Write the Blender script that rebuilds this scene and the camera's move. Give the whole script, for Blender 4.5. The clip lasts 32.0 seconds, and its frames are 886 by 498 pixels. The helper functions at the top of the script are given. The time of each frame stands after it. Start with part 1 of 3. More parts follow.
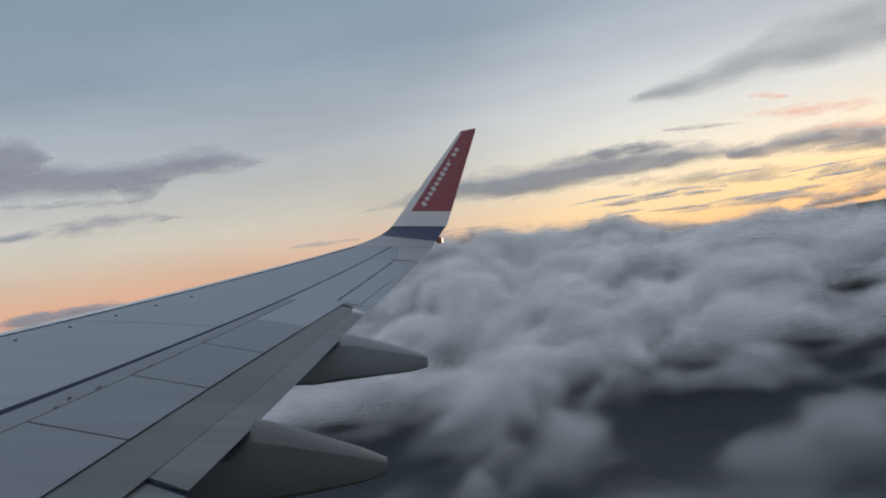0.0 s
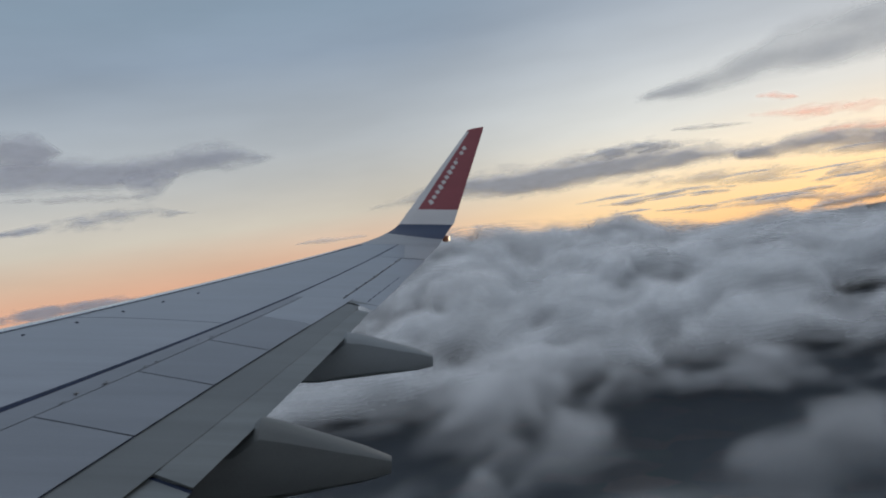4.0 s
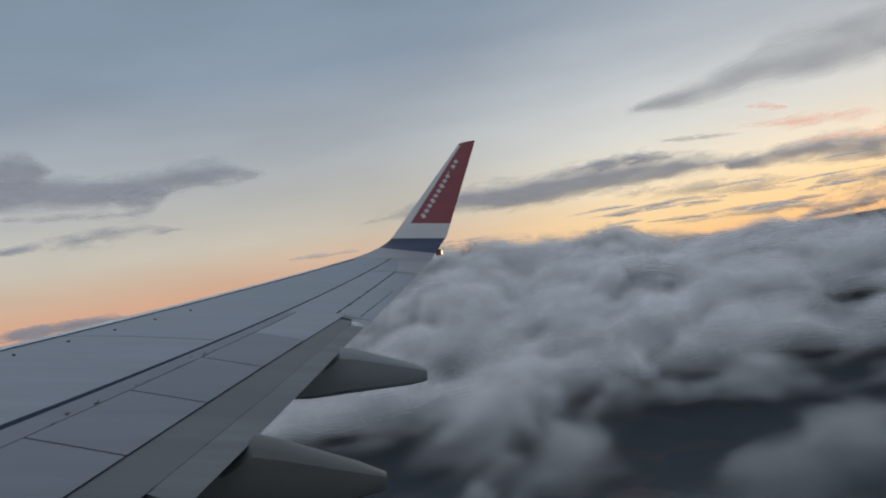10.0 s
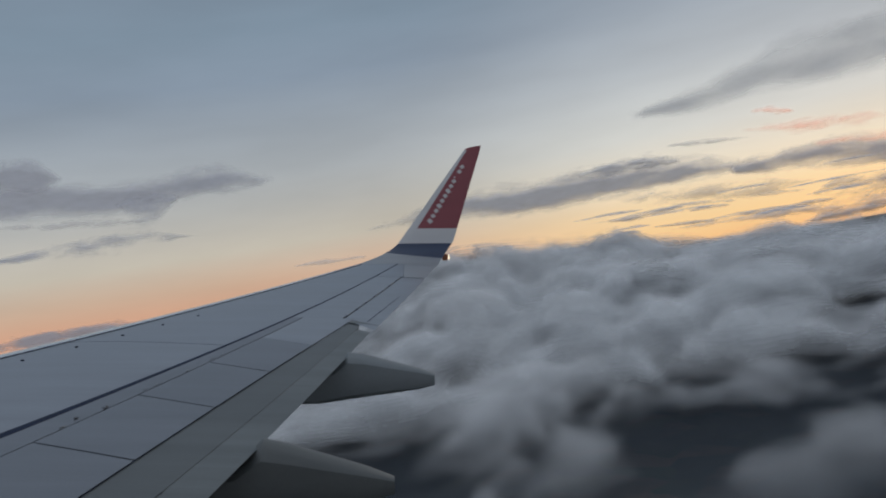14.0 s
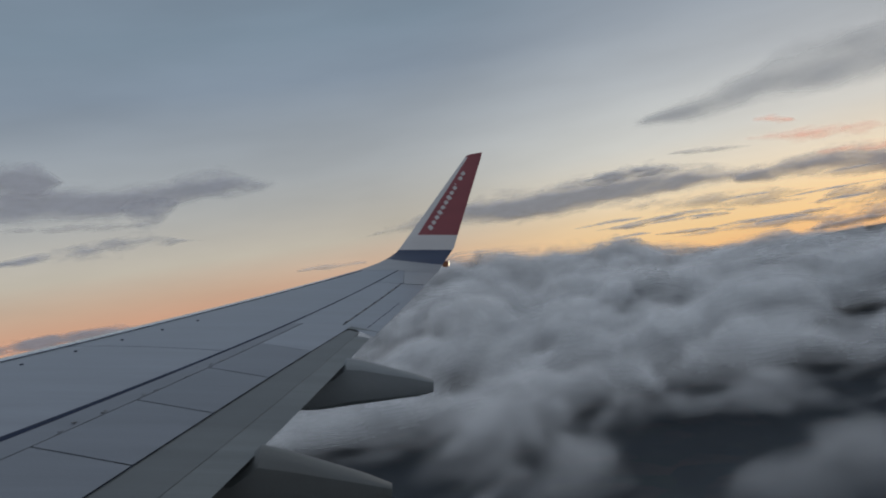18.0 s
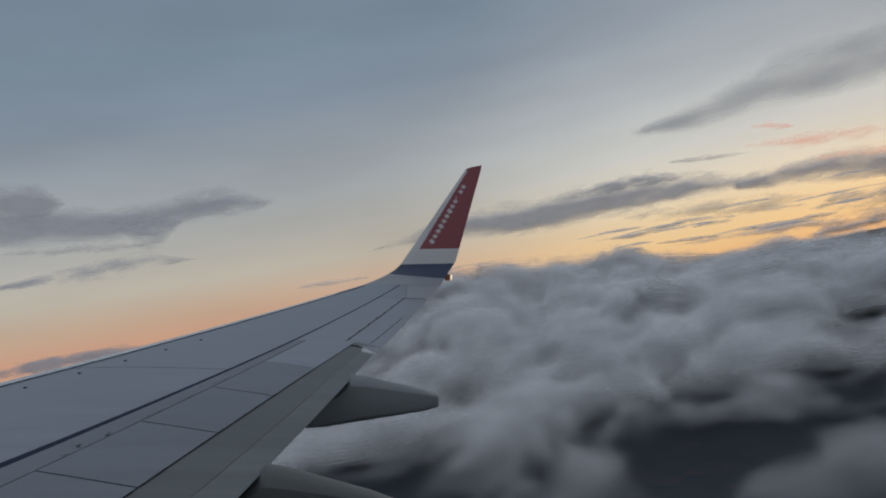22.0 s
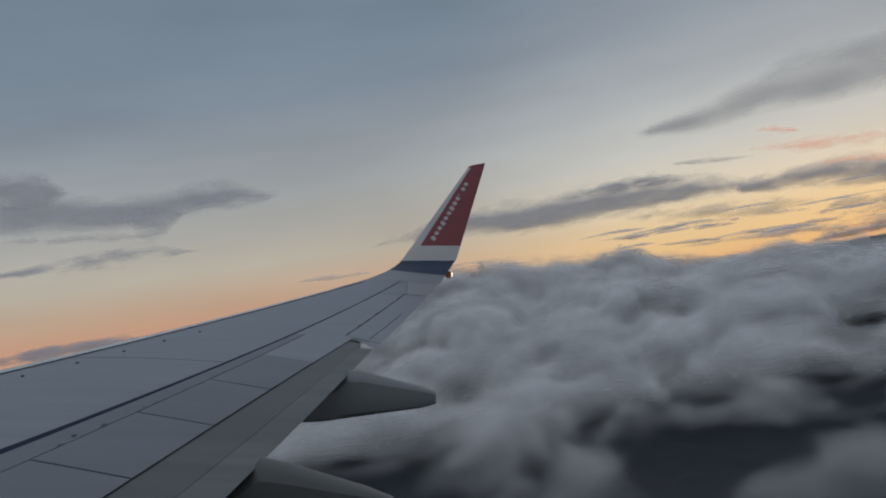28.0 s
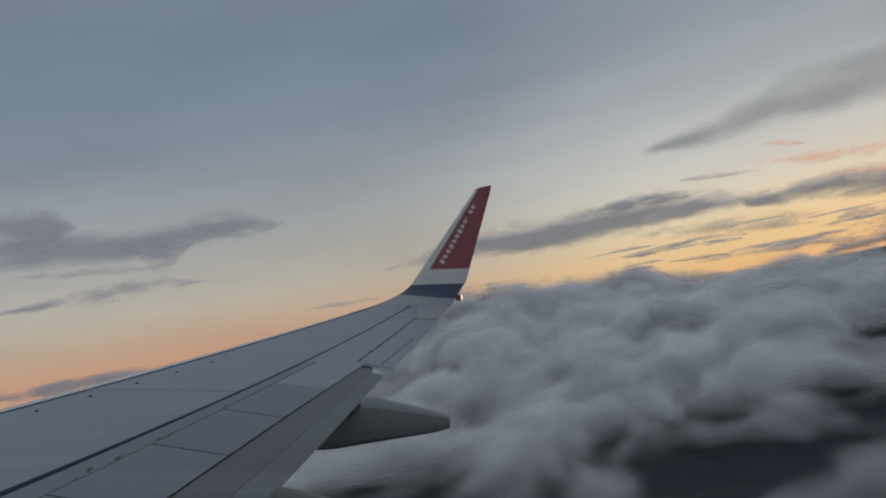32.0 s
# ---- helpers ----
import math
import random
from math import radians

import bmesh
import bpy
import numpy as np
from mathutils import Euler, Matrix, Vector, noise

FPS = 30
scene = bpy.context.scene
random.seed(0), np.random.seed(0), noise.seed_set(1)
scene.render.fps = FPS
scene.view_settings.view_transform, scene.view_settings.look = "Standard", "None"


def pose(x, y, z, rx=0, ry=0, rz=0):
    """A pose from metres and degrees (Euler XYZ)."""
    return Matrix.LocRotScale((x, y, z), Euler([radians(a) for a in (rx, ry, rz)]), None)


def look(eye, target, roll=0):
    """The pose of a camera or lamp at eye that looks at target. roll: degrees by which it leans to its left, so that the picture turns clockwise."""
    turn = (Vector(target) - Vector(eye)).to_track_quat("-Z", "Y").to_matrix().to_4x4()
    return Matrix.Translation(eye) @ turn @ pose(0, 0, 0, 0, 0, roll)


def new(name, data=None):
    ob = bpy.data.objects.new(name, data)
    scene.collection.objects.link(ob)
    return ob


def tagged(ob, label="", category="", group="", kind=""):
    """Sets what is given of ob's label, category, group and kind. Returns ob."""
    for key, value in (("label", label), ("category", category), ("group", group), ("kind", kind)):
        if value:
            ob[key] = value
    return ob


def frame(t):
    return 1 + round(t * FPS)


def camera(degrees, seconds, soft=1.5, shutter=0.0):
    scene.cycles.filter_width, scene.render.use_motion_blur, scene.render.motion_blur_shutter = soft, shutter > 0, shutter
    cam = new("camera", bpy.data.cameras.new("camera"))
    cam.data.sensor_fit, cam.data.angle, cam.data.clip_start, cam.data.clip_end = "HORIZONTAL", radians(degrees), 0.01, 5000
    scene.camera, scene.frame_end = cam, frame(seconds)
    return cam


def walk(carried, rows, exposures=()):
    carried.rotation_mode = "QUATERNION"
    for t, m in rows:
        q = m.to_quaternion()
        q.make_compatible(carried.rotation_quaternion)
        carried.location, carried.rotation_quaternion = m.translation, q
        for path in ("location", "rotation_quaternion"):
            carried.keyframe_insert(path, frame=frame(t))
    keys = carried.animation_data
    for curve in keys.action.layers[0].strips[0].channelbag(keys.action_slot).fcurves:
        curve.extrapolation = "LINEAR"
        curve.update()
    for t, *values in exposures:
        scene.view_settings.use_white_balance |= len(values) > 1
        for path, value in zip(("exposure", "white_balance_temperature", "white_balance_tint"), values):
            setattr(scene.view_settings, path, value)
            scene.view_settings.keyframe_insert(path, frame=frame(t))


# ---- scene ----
# The view from a cabin window over an airliner's right wing at dusk. The aircraft's own axes are
# x aft, y outboard, z up; AIRCRAFT turns them into the world, in which the horizon lies level.
AIRCRAFT = pose(-8.788, -2.556, 329.590, 0.356, 9.222, 5.506)
EYE_Z = 330.0

# ---------------------------------------------------------------- camera
cam = camera(58.72, 32.0, soft=2.0)
PATH = [
    (0, -0.014, -0.004, 329.995, 91.46, 9.64, -0.53),
    (0.5, -0.018, -0.003, 329.991, 91.58, 9.54, -0.42),
    (1, -0.017, -0.005, 329.995, 91.72, 9.51, -0.26),
    (1.5, -0.018, 0.007, 329.993, 91.87, 9.46, -0.16),
    (2, -0.013, 0.004, 329.997, 91.76, 9.64, -0.14),
    (2.5, -0.011, 0.007, 329.998, 91.69, 9.54, -0.01),
    (3, -0.010, 0.004, 330.001, 91.57, 9.15, -0.02),
    (3.5, -0.009, -0.001, 330.004, 91.46, 9.14, -0.01),
    (5.5, -0.006, 0.005, 330.007, 91.27, 9.05, -0.25),
    (6, -0.005, 0.007, 330.002, 91.32, 9.64, -0.46),
    (6.5, 0.003, 0.004, 330.005, 91.17, 9.84, -0.55),
    (7, 0.002, 0.013, 330.009, 91.06, 9.03, -0.60),
    (7.5, 0.001, 0.019, 330.008, 91.06, 8.35, -0.66),
    (8, 0.001, 0.009, 330.004, 91.26, 8.93, -0.75),
    (8.5, -0.001, 0.007, 330.005, 91.40, 9.46, -0.66),
    (9, -0.007, 0.007, 330.005, 91.63, 9.98, -0.64),
    (9.5, 0.005, 0.007, 329.999, 91.94, 9.75, -0.49),
    (10, -0.004, 0.004, 330.007, 92.28, 9.87, -0.53),
    (10.5, 0.003, 0.005, 330.008, 92.36, 9.77, -0.50),
    (11, -0.001, 0.010, 329.999, 92.22, 10.03, -0.57),
    (11.5, -0.004, 0.014, 330.003, 92.20, 9.57, -0.50),
    (12, -0.010, -0.002, 330.001, 92.32, 9.36, -0.51),
    (12.5, -0.008, -0.005, 330.004, 92.53, 9.45, -0.33),
    (13, -0.004, 0.009, 329.999, 92.76, 10.24, -0.07),
    (13.5, -0.006, 0.004, 330.000, 92.75, 10.39, -0.06),
    (14, -0.013, 0.005, 329.995, 92.78, 10.06, -0.06),
    (14.5, -0.009, -0.005, 329.999, 92.83, 9.90, 0.02),
    (16.5, -0.012, 0.010, 329.996, 92.77, 9.88, 0.06),
    (17, -0.010, 0.002, 330.003, 92.89, 9.51, -0.01),
    (17.5, -0.008, -0.004, 329.999, 93.11, 9.39, -0.06),
    (18, 0.000, 0.000, 330.000, 93.24, 9.65, -0.00),
    (18.5, -0.003, -0.005, 330.003, 93.45, 10.61, 0.07),
    (19, -0.005, 0.009, 329.997, 93.64, 10.77, 0.13),
    (19.5, -0.003, 0.003, 330.002, 93.74, 10.60, 0.13),
    (20, -0.010, 0.002, 330.002, 93.93, 10.97, 0.06),
    (20.5, -0.003, 0.005, 329.996, 94.12, 10.75, 0.07),
    (21, 0.004, 0.008, 330.001, 94.18, 11.12, 0.18),
    (21.5, -0.001, -0.001, 330.001, 94.24, 10.98, 0.15),
    (22, 0.000, 0.002, 330.007, 94.25, 10.84, 0.20),
    (22.5, -0.001, 0.008, 329.998, 94.36, 10.31, 0.15),
    (23, -0.000, 0.004, 330.004, 94.31, 10.55, 0.11),
    (23.5, -0.005, 0.009, 330.004, 94.35, 10.42, 0.04),
    (24, 0.000, 0.007, 329.997, 94.44, 10.89, 0.07),
    (24.5, -0.004, 0.007, 330.000, 94.41, 11.00, 0.02),
    (25, -0.001, -0.003, 330.008, 94.34, 10.86, 0.10),
    (25.5, 0.006, 0.003, 330.007, 94.29, 10.63, 0.15),
    (27.5, 0.010, 0.007, 330.013, 93.75, 10.04, 0.14),
    (28, 0.011, 0.023, 330.006, 94.04, 9.65, 0.25),
    (28.5, 0.012, 0.021, 330.008, 94.29, 9.76, 0.18),
    (29, 0.017, 0.019, 330.013, 94.42, 9.45, 0.21),
    (29.5, 0.015, 0.017, 330.010, 94.38, 9.79, 0.19),
    (30, 0.011, 0.005, 330.009, 94.65, 10.06, 0.39),
    (30.5, 0.014, 0.015, 330.011, 94.97, 10.01, 0.57),
    (31, 0.006, 0.008, 330.001, 95.58, 10.52, 0.79),
    (31.5, 0.004, 0.018, 330.010, 95.85, 11.08, 0.97),
    (32, 0.002, 0.012, 330.007, 95.87, 11.24, 1.01),
]
walk(cam, [(t, pose(x, y, z, rx, ry, rz)) for t, x, y, z, rx, ry, rz in PATH],
     exposures=[(0.0, 0.0, 6500, 10), (3.5, -0.02, 6500, 10), (9.0, -0.12, 6520, 10), (18.0, -0.33, 6570, 10), (23.0, -0.41, 6610, 10), (32.0, -0.48, 6680, 10)])

# ---------------------------------------------------------------- world and sun
SUN_AZ, SUN_EL = 32.0, 1.5
world = bpy.data.worlds.new("dusk_sky")
scene.world = world
world.use_nodes = True
wt = world.node_tree
wt.nodes.clear()


def wmath(op, a, b=None, c=None, clamp=False):
    n = wt.nodes.new("ShaderNodeMath")
    n.operation, n.use_clamp = op, clamp
    for i, s in enumerate((a, b, c)):
        if s is None:
            continue
        if isinstance(s, (int, float)):
            n.inputs[i].default_value = s
        else:
            wt.links.new(s, n.inputs[i])
    return n.outputs[0]


def ramp_into(tree, fac, stops, mode="LINEAR"):
    n = tree.nodes.new("ShaderNodeValToRGB")
    n.color_ramp.interpolation = mode
    while len(n.color_ramp.elements) < len(stops):
        n.color_ramp.elements.new(0.5)
    for e, (pos, col) in zip(n.color_ramp.elements, stops):
        e.position = pos
        e.color = (*col, 1.0)
    tree.links.new(fac, n.inputs[0])
    return n.outputs[0]


coord = wt.nodes.new("ShaderNodeTexCoord")
norm = wt.nodes.new("ShaderNodeVectorMath")
norm.operation = "NORMALIZE"
wt.links.new(coord.outputs["Generated"], norm.inputs[0])
sep = wt.nodes.new("ShaderNodeSeparateXYZ")
wt.links.new(norm.outputs[0], sep.inputs[0])
elev = wmath("MULTIPLY", wmath("ARCSINE", sep.outputs[2]), 180 / math.pi)
height = wmath("DIVIDE", wmath("ADD", elev, 5.0), 95.0, clamp=True)
# away from the sun and towards it
cool = ramp_into(wt, height, [(0.0, (0.17, 0.18, 0.22)), (0.046, (0.24, 0.24, 0.28)), (0.0526, (0.75, 0.42, 0.30)), (0.068, (0.77, 0.45, 0.31)), (0.084, (0.69, 0.50, 0.375)),
                              (0.105, (0.62, 0.575, 0.49)), (0.137, (0.52, 0.53, 0.52)), (0.158, (0.463, 0.50, 0.53)), (0.226, (0.275, 0.345, 0.435)),
                              (0.263, (0.236, 0.315, 0.402)), (0.36, (0.236, 0.305, 0.398)), (0.6, (0.53, 0.59, 0.67)), (1.0, (0.60, 0.66, 0.74))])
warm = ramp_into(wt, height, [(0.0, (0.17, 0.18, 0.22)), (0.046, (0.26, 0.25, 0.28)), (0.0526, (1.0, 0.62, 0.29)), (0.068, (1.05, 0.76, 0.40)), (0.084, (1.05, 0.82, 0.50)),
                              (0.105, (0.92, 0.83, 0.66)), (0.137, (0.77, 0.79, 0.76)), (0.184, (0.55, 0.60, 0.645)), (0.226, (0.42, 0.48, 0.55)),
                              (0.263, (0.36, 0.42, 0.50)), (0.36, (0.28, 0.34, 0.42)), (0.6, (0.53, 0.59, 0.67)), (1.0, (0.60, 0.66, 0.74))])
behind = ramp_into(wt, height, [(0.0, (0.15, 0.155, 0.18)), (0.046, (0.18, 0.18, 0.21)), (0.0526, (0.24, 0.24, 0.27)), (0.158, (0.25, 0.265, 0.30)), (0.42, (0.35, 0.39, 0.45)), (0.6, (0.51, 0.56, 0.64)), (1.0, (0.60, 0.66, 0.74))])
toward = wmath("ADD", wmath("MULTIPLY", sep.outputs[0], math.sin(radians(SUN_AZ))),
               wmath("MULTIPLY", sep.outputs[1], math.cos(radians(SUN_AZ))))
span = wt.nodes.new("ShaderNodeMapRange")
span.interpolation_type = "SMOOTHSTEP"
for k, v in ((1, 0.80), (2, 1.0)):
    span.inputs[k].default_value = v
wt.links.new(toward, span.inputs[0])
sky_mix = wt.nodes.new("ShaderNodeMixRGB")
wt.links.new(span.outputs[0], sky_mix.inputs[0])
wt.links.new(cool, sky_mix.inputs[1])
wt.links.new(warm, sky_mix.inputs[2])
# the side away from the sun is grey blue down to the horizon
back = wt.nodes.new("ShaderNodeMapRange")
back.interpolation_type = "SMOOTHSTEP"
for k, v in ((1, -0.2), (2, 0.5)):
    back.inputs[k].default_value = v
wt.links.new(toward, back.inputs[0])
dull = wt.nodes.new("ShaderNodeMixRGB")
wt.links.new(back.outputs[0], dull.inputs[0])
wt.links.new(behind, dull.inputs[1])
wt.links.new(sky_mix.outputs[0], dull.inputs[2])
# thin high veil
veil_map = wt.nodes.new("ShaderNodeMapping")
veil_map.inputs["Scale"].default_value = (2.0, 2.0, 9.0)
wt.links.new(norm.outputs[0], veil_map.inputs[0])
veil = wt.nodes.new("ShaderNodeTexNoise")
veil.inputs["Scale"].default_value = 1.6
veil.inputs["Detail"].default_value = 5.0
veil.inputs["Roughness"].default_value = 0.5
wt.links.new(veil_map.outputs[0], veil.inputs["Vector"])
veil_amt = wt.nodes.new("ShaderNodeMapRange")
for k, v in ((1, 0.3), (2, 0.75), (3, 1.06), (4, 0.90)):
    veil_amt.inputs[k].default_value = v
wt.links.new(veil.outputs[0], veil_amt.inputs[0])
veiled = wt.nodes.new("ShaderNodeMixRGB")
veiled.blend_type = "MULTIPLY"
veiled.inputs[0].default_value = 1.0
wt.links.new(dull.outputs[0], veiled.inputs[1])
wt.links.new(veil_amt.outputs[0], veiled.inputs[2])
nishita = wt.nodes.new("ShaderNodeTexSky")
nishita.sky_type, nishita.sun_disc = "NISHITA", False
nishita.sun_elevation, nishita.sun_rotation = radians(SUN_EL), radians(SUN_AZ)
bg_haze = wt.nodes.new("ShaderNodeBackground")
bg_haze.inputs[1].default_value = 1.0
wt.links.new(veiled.outputs[0], bg_haze.inputs[0])
bg_sky = wt.nodes.new("ShaderNodeBackground")
bg_sky.inputs[1].default_value = 0.006
wt.links.new(nishita.outputs[0], bg_sky.inputs[0])
add = wt.nodes.new("ShaderNodeAddShader")
wt.links.new(bg_haze.outputs[0], add.inputs[0])
wt.links.new(bg_sky.outputs[0], add.inputs[1])
wout = wt.nodes.new("ShaderNodeOutputWorld")
wt.links.new(add.outputs[0], wout.inputs[0])

sun_data = bpy.data.lights.new("low_sun", "SUN")
sun_data.energy, sun_data.angle, sun_data.color = 0.65, radians(25.0), (1.0, 0.86, 0.72)
sun = new("low_sun", sun_data)
sd = Vector((math.sin(radians(SUN_AZ)) * math.cos(radians(12)), math.cos(radians(SUN_AZ)) * math.cos(radians(12)), math.sin(radians(12))))
sun.matrix_world = look((0, 0, 400), Vector((0, 0, 400)) - sd)
scene.cycles.transparent_max_bounces = 90


# ---------------------------------------------------------------- materials
def material(name):
    m = bpy.data.materials.new(name)
    m.use_nodes = True
    return m, m.node_tree, m.node_tree.nodes["Principled BSDF"]


def tnode(tree, kind, **inputs):
    n = tree.nodes.new(kind)
    for k, v in inputs.items():
        n.inputs[k].default_value = v
    return n


def paint(name, colour, rough=0.38, grime=0.12, metal=0.0, streak=(0.35, 3.0, 1.0), spec=0.5):
    """Aircraft paint: broad soot streaks along the chord, fine speckle in colour and gloss."""
    m, tr, bsdf = material(name)
    tc = tr.nodes.new("ShaderNodeTexCoord")
    mp = tr.nodes.new("ShaderNodeMapping")
    mp.inputs["Scale"].default_value = streak
    tr.links.new(tc.outputs["Object"], mp.inputs[0])
    n1 = tnode(tr, "ShaderNodeTexNoise", Scale=1.3, Detail=6.0, Roughness=0.6)
    tr.links.new(mp.outputs[0], n1.inputs["Vector"])
    n2 = tnode(tr, "ShaderNodeTexNoise", Scale=60.0, Detail=3.0)
    tr.links.new(tc.outputs["Object"], n2.inputs["Vector"])
    lo = tuple(c * (1 - grime) for c in colour)
    hi = tuple(min(1.0, c * (1 + 0.5 * grime)) for c in colour)
    broad = ramp_into(tr, n1.outputs[0], [(0.32, lo), (0.68, hi)])
    fine = ramp_into(tr, n2.outputs[0], [(0.3, (0.93, 0.93, 0.93)), (0.7, (1.0, 1.0, 1.0))])
    mix = tr.nodes.new("ShaderNodeMixRGB")
    mix.blend_type = "MULTIPLY"
    mix.inputs[0].default_value = 1.0
    tr.links.new(broad, mix.inputs[1])
    tr.links.new(fine, mix.inputs[2])
    tr.links.new(mix.outputs[0], bsdf.inputs["Base Color"])
    rr = tr.nodes.new("ShaderNodeMapRange")
    rr.inputs[3].default_value, rr.inputs[4].default_value = rough - 0.06, rough + 0.1
    tr.links.new(n1.outputs[0], rr.inputs[0])
    tr.links.new(rr.outputs[0], bsdf.inputs["Roughness"])
    bsdf.inputs["Metallic"].default_value = metal
    bsdf.inputs["Specular IOR Level"].default_value = spec
    bump = tnode(tr, "ShaderNodeBump", Strength=0.04, Distance=0.01)
    tr.links.new(n1.outputs[0], bump.inputs["Height"])
    tr.links.new(bump.outputs[0], bsdf.inputs["Normal"])
    return m


WING_GREY = paint("wing_grey_paint", (0.227, 0.256, 0.304), 0.34, 0.18)
SPOILER_GREY = paint("spoiler_grey_paint", (0.152, 0.173, 0.208), 0.38, 0.18)
TIP_GREY = paint("wingtip_pale_grey_paint", (0.285, 0.31, 0.345), 0.36)
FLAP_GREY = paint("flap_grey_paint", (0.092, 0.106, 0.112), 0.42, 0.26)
# flap grey made lighter, in place of the light a steeper aft flap catches
AFT_LIT_GREY = paint("aft_flap_lit_grey_paint", (0.115, 0.132, 0.138), 0.42, 0.34)
FAIRING_GREY = paint("fairing_grey_paint", (0.18, 0.206, 0.224), 0.45, 0.18)
# inner fairing: the same grey darkened for soot and for shade under the wing
FAIRING_SOOT_SHADE = paint("sooty_shaded_fairing_paint", (0.105, 0.118, 0.122), 0.5, 0.3)
BARE_METAL = paint("polished_slat_metal", (0.82, 0.82, 0.82), 0.2, 0.08, 0.95)
# rubber of the seals; also the colour of painted shadow gaps at the flaps
SEAL_SHADE_DARK = paint("dark_rubber_seal_and_shade", (0.014, 0.024, 0.056), 0.7, 0.3, spec=0.15)
SCUFF = paint("scuffed_paint", (0.135, 0.148, 0.175), 0.5, 0.2)
JOINT_SHADE_GREY = paint("shadowed_joint_paint", (0.075, 0.085, 0.095), 0.6, 0.2)
PRIMER = paint("dark_inner_structure", (0.05, 0.05, 0.052), 0.8, 0.3)
WINGLET_WHITE = paint("winglet_white_paint", (0.60, 0.61, 0.63), 0.35, 0.08)
WINGLET_RED = paint("winglet_red_paint", (0.26, 0.062, 0.078), 0.4, 0.14)
WINGLET_BLUE = paint("winglet_blue_paint", (0.020, 0.042, 0.10), 0.4, 0.12)
MARK_WHITE = paint("white_marking_paint", (0.58, 0.56, 0.57), 0.5, 0.06)


def lamp_glass(name, colour, strength):
    m, tr, bsdf = material(name)
    bsdf.inputs["Base Color"].default_value = (*colour, 1)
    bsdf.inputs["Roughness"].default_value = 0.15
    bsdf.inputs["Emission Color"].default_value = (*colour, 1)
    bsdf.inputs["Emission Strength"].default_value = strength
    return m


LAMP_WHITE = lamp_glass("position_lamp_glass", (1.0, 0.86, 0.62), 1.4)
LAMP_HOUSING = lamp_glass("amber_lamp_housing", (0.35, 0.12, 0.05), 0.0)


def vapour(name, colour, lo, hi, scale, stretch=(1, 1, 1), erode=0.35, bump=0.0, glow=None, full=1.0, through_light=0.0):
    """Cloud: diffuse droplets that thin out to nothing where the vertex density falls and a fine noise eats into it.
    glow: emission in place of scattered sunlight.
    """
    m = bpy.data.materials.new(name)
    m.use_nodes = True
    tr = m.node_tree
    tr.nodes.clear()
    at = tr.nodes.new("ShaderNodeAttribute")
    at.attribute_name = "vapour_mass"
    tc = tr.nodes.new("ShaderNodeTexCoord")
    mp = tr.nodes.new("ShaderNodeMapping")
    mp.inputs["Scale"].default_value = stretch
    tr.links.new(tc.outputs["Object"], mp.inputs[0])
    n1 = tnode(tr, "ShaderNodeTexNoise", Scale=scale, Detail=4.0, Roughness=0.55)
    tr.links.new(mp.outputs[0], n1.inputs["Vector"])
    sub = tr.nodes.new("ShaderNodeMath")
    sub.operation = "MULTIPLY_ADD"
    sub.inputs[1].default_value, sub.inputs[2].default_value = erode, -0.5 * erode
    tr.links.new(n1.outputs[0], sub.inputs[0])
    ad = tr.nodes.new("ShaderNodeMath")
    ad.operation = "ADD"
    tr.links.new(at.outputs["Fac"], ad.inputs[0])
    tr.links.new(sub.outputs[0], ad.inputs[1])
    rg = tr.nodes.new("ShaderNodeMapRange")
    rg.interpolation_type = "SMOOTHSTEP"
    rg.inputs[1].default_value, rg.inputs[2].default_value, rg.inputs[4].default_value = lo, hi, full
    tr.links.new(ad.outputs[0], rg.inputs[0])
    tone = ramp_into(tr, n1.outputs[0], [(0.3, tuple(c * 0.86 for c in colour)), (0.7, colour)])
    dif = tr.nodes.new("ShaderNodeBsdfDiffuse")
    tr.links.new(tone, dif.inputs[0])
    body = dif.outputs[0]
    if bump:
        b = tnode(tr, "ShaderNodeBump", Strength=bump, Distance=6.0)
        tr.links.new(n1.outputs[0], b.inputs["Height"])
        tr.links.new(b.outputs[0], dif.inputs["Normal"])
    if through_light:
        tl = tr.nodes.new("ShaderNodeBsdfTranslucent")
        tr.links.new(tone, tl.inputs[0])
        soft_mix = tr.nodes.new("ShaderNodeMixShader")
        soft_mix.inputs[0].default_value = through_light
        tr.links.new(body, soft_mix.inputs[1])
        tr.links.new(tl.outputs[0], soft_mix.inputs[2])
        body = soft_mix.outputs[0]
    if glow:
        em = tr.nodes.new("ShaderNodeEmission")
        em.inputs[0].default_value, em.inputs[1].default_value = (*glow[0], 1), glow[1]
        s = tr.nodes.new("ShaderNodeAddShader")
        tr.links.new(body, s.inputs[0])
        tr.links.new(em.outputs[0], s.inputs[1])
        body = s.outputs[0]
    clear = tr.nodes.new("ShaderNodeBsdfTransparent")
    mix = tr.nodes.new("ShaderNodeMixShader")
    tr.links.new(rg.outputs[0], mix.inputs[0])
    tr.links.new(clear.outputs[0], mix.inputs[1])
    tr.links.new(body, mix.inputs[2])
    out = tr.nodes.new("ShaderNodeOutputMaterial")
    tr.links.new(mix.outputs[0], out.inputs[0])
    return m


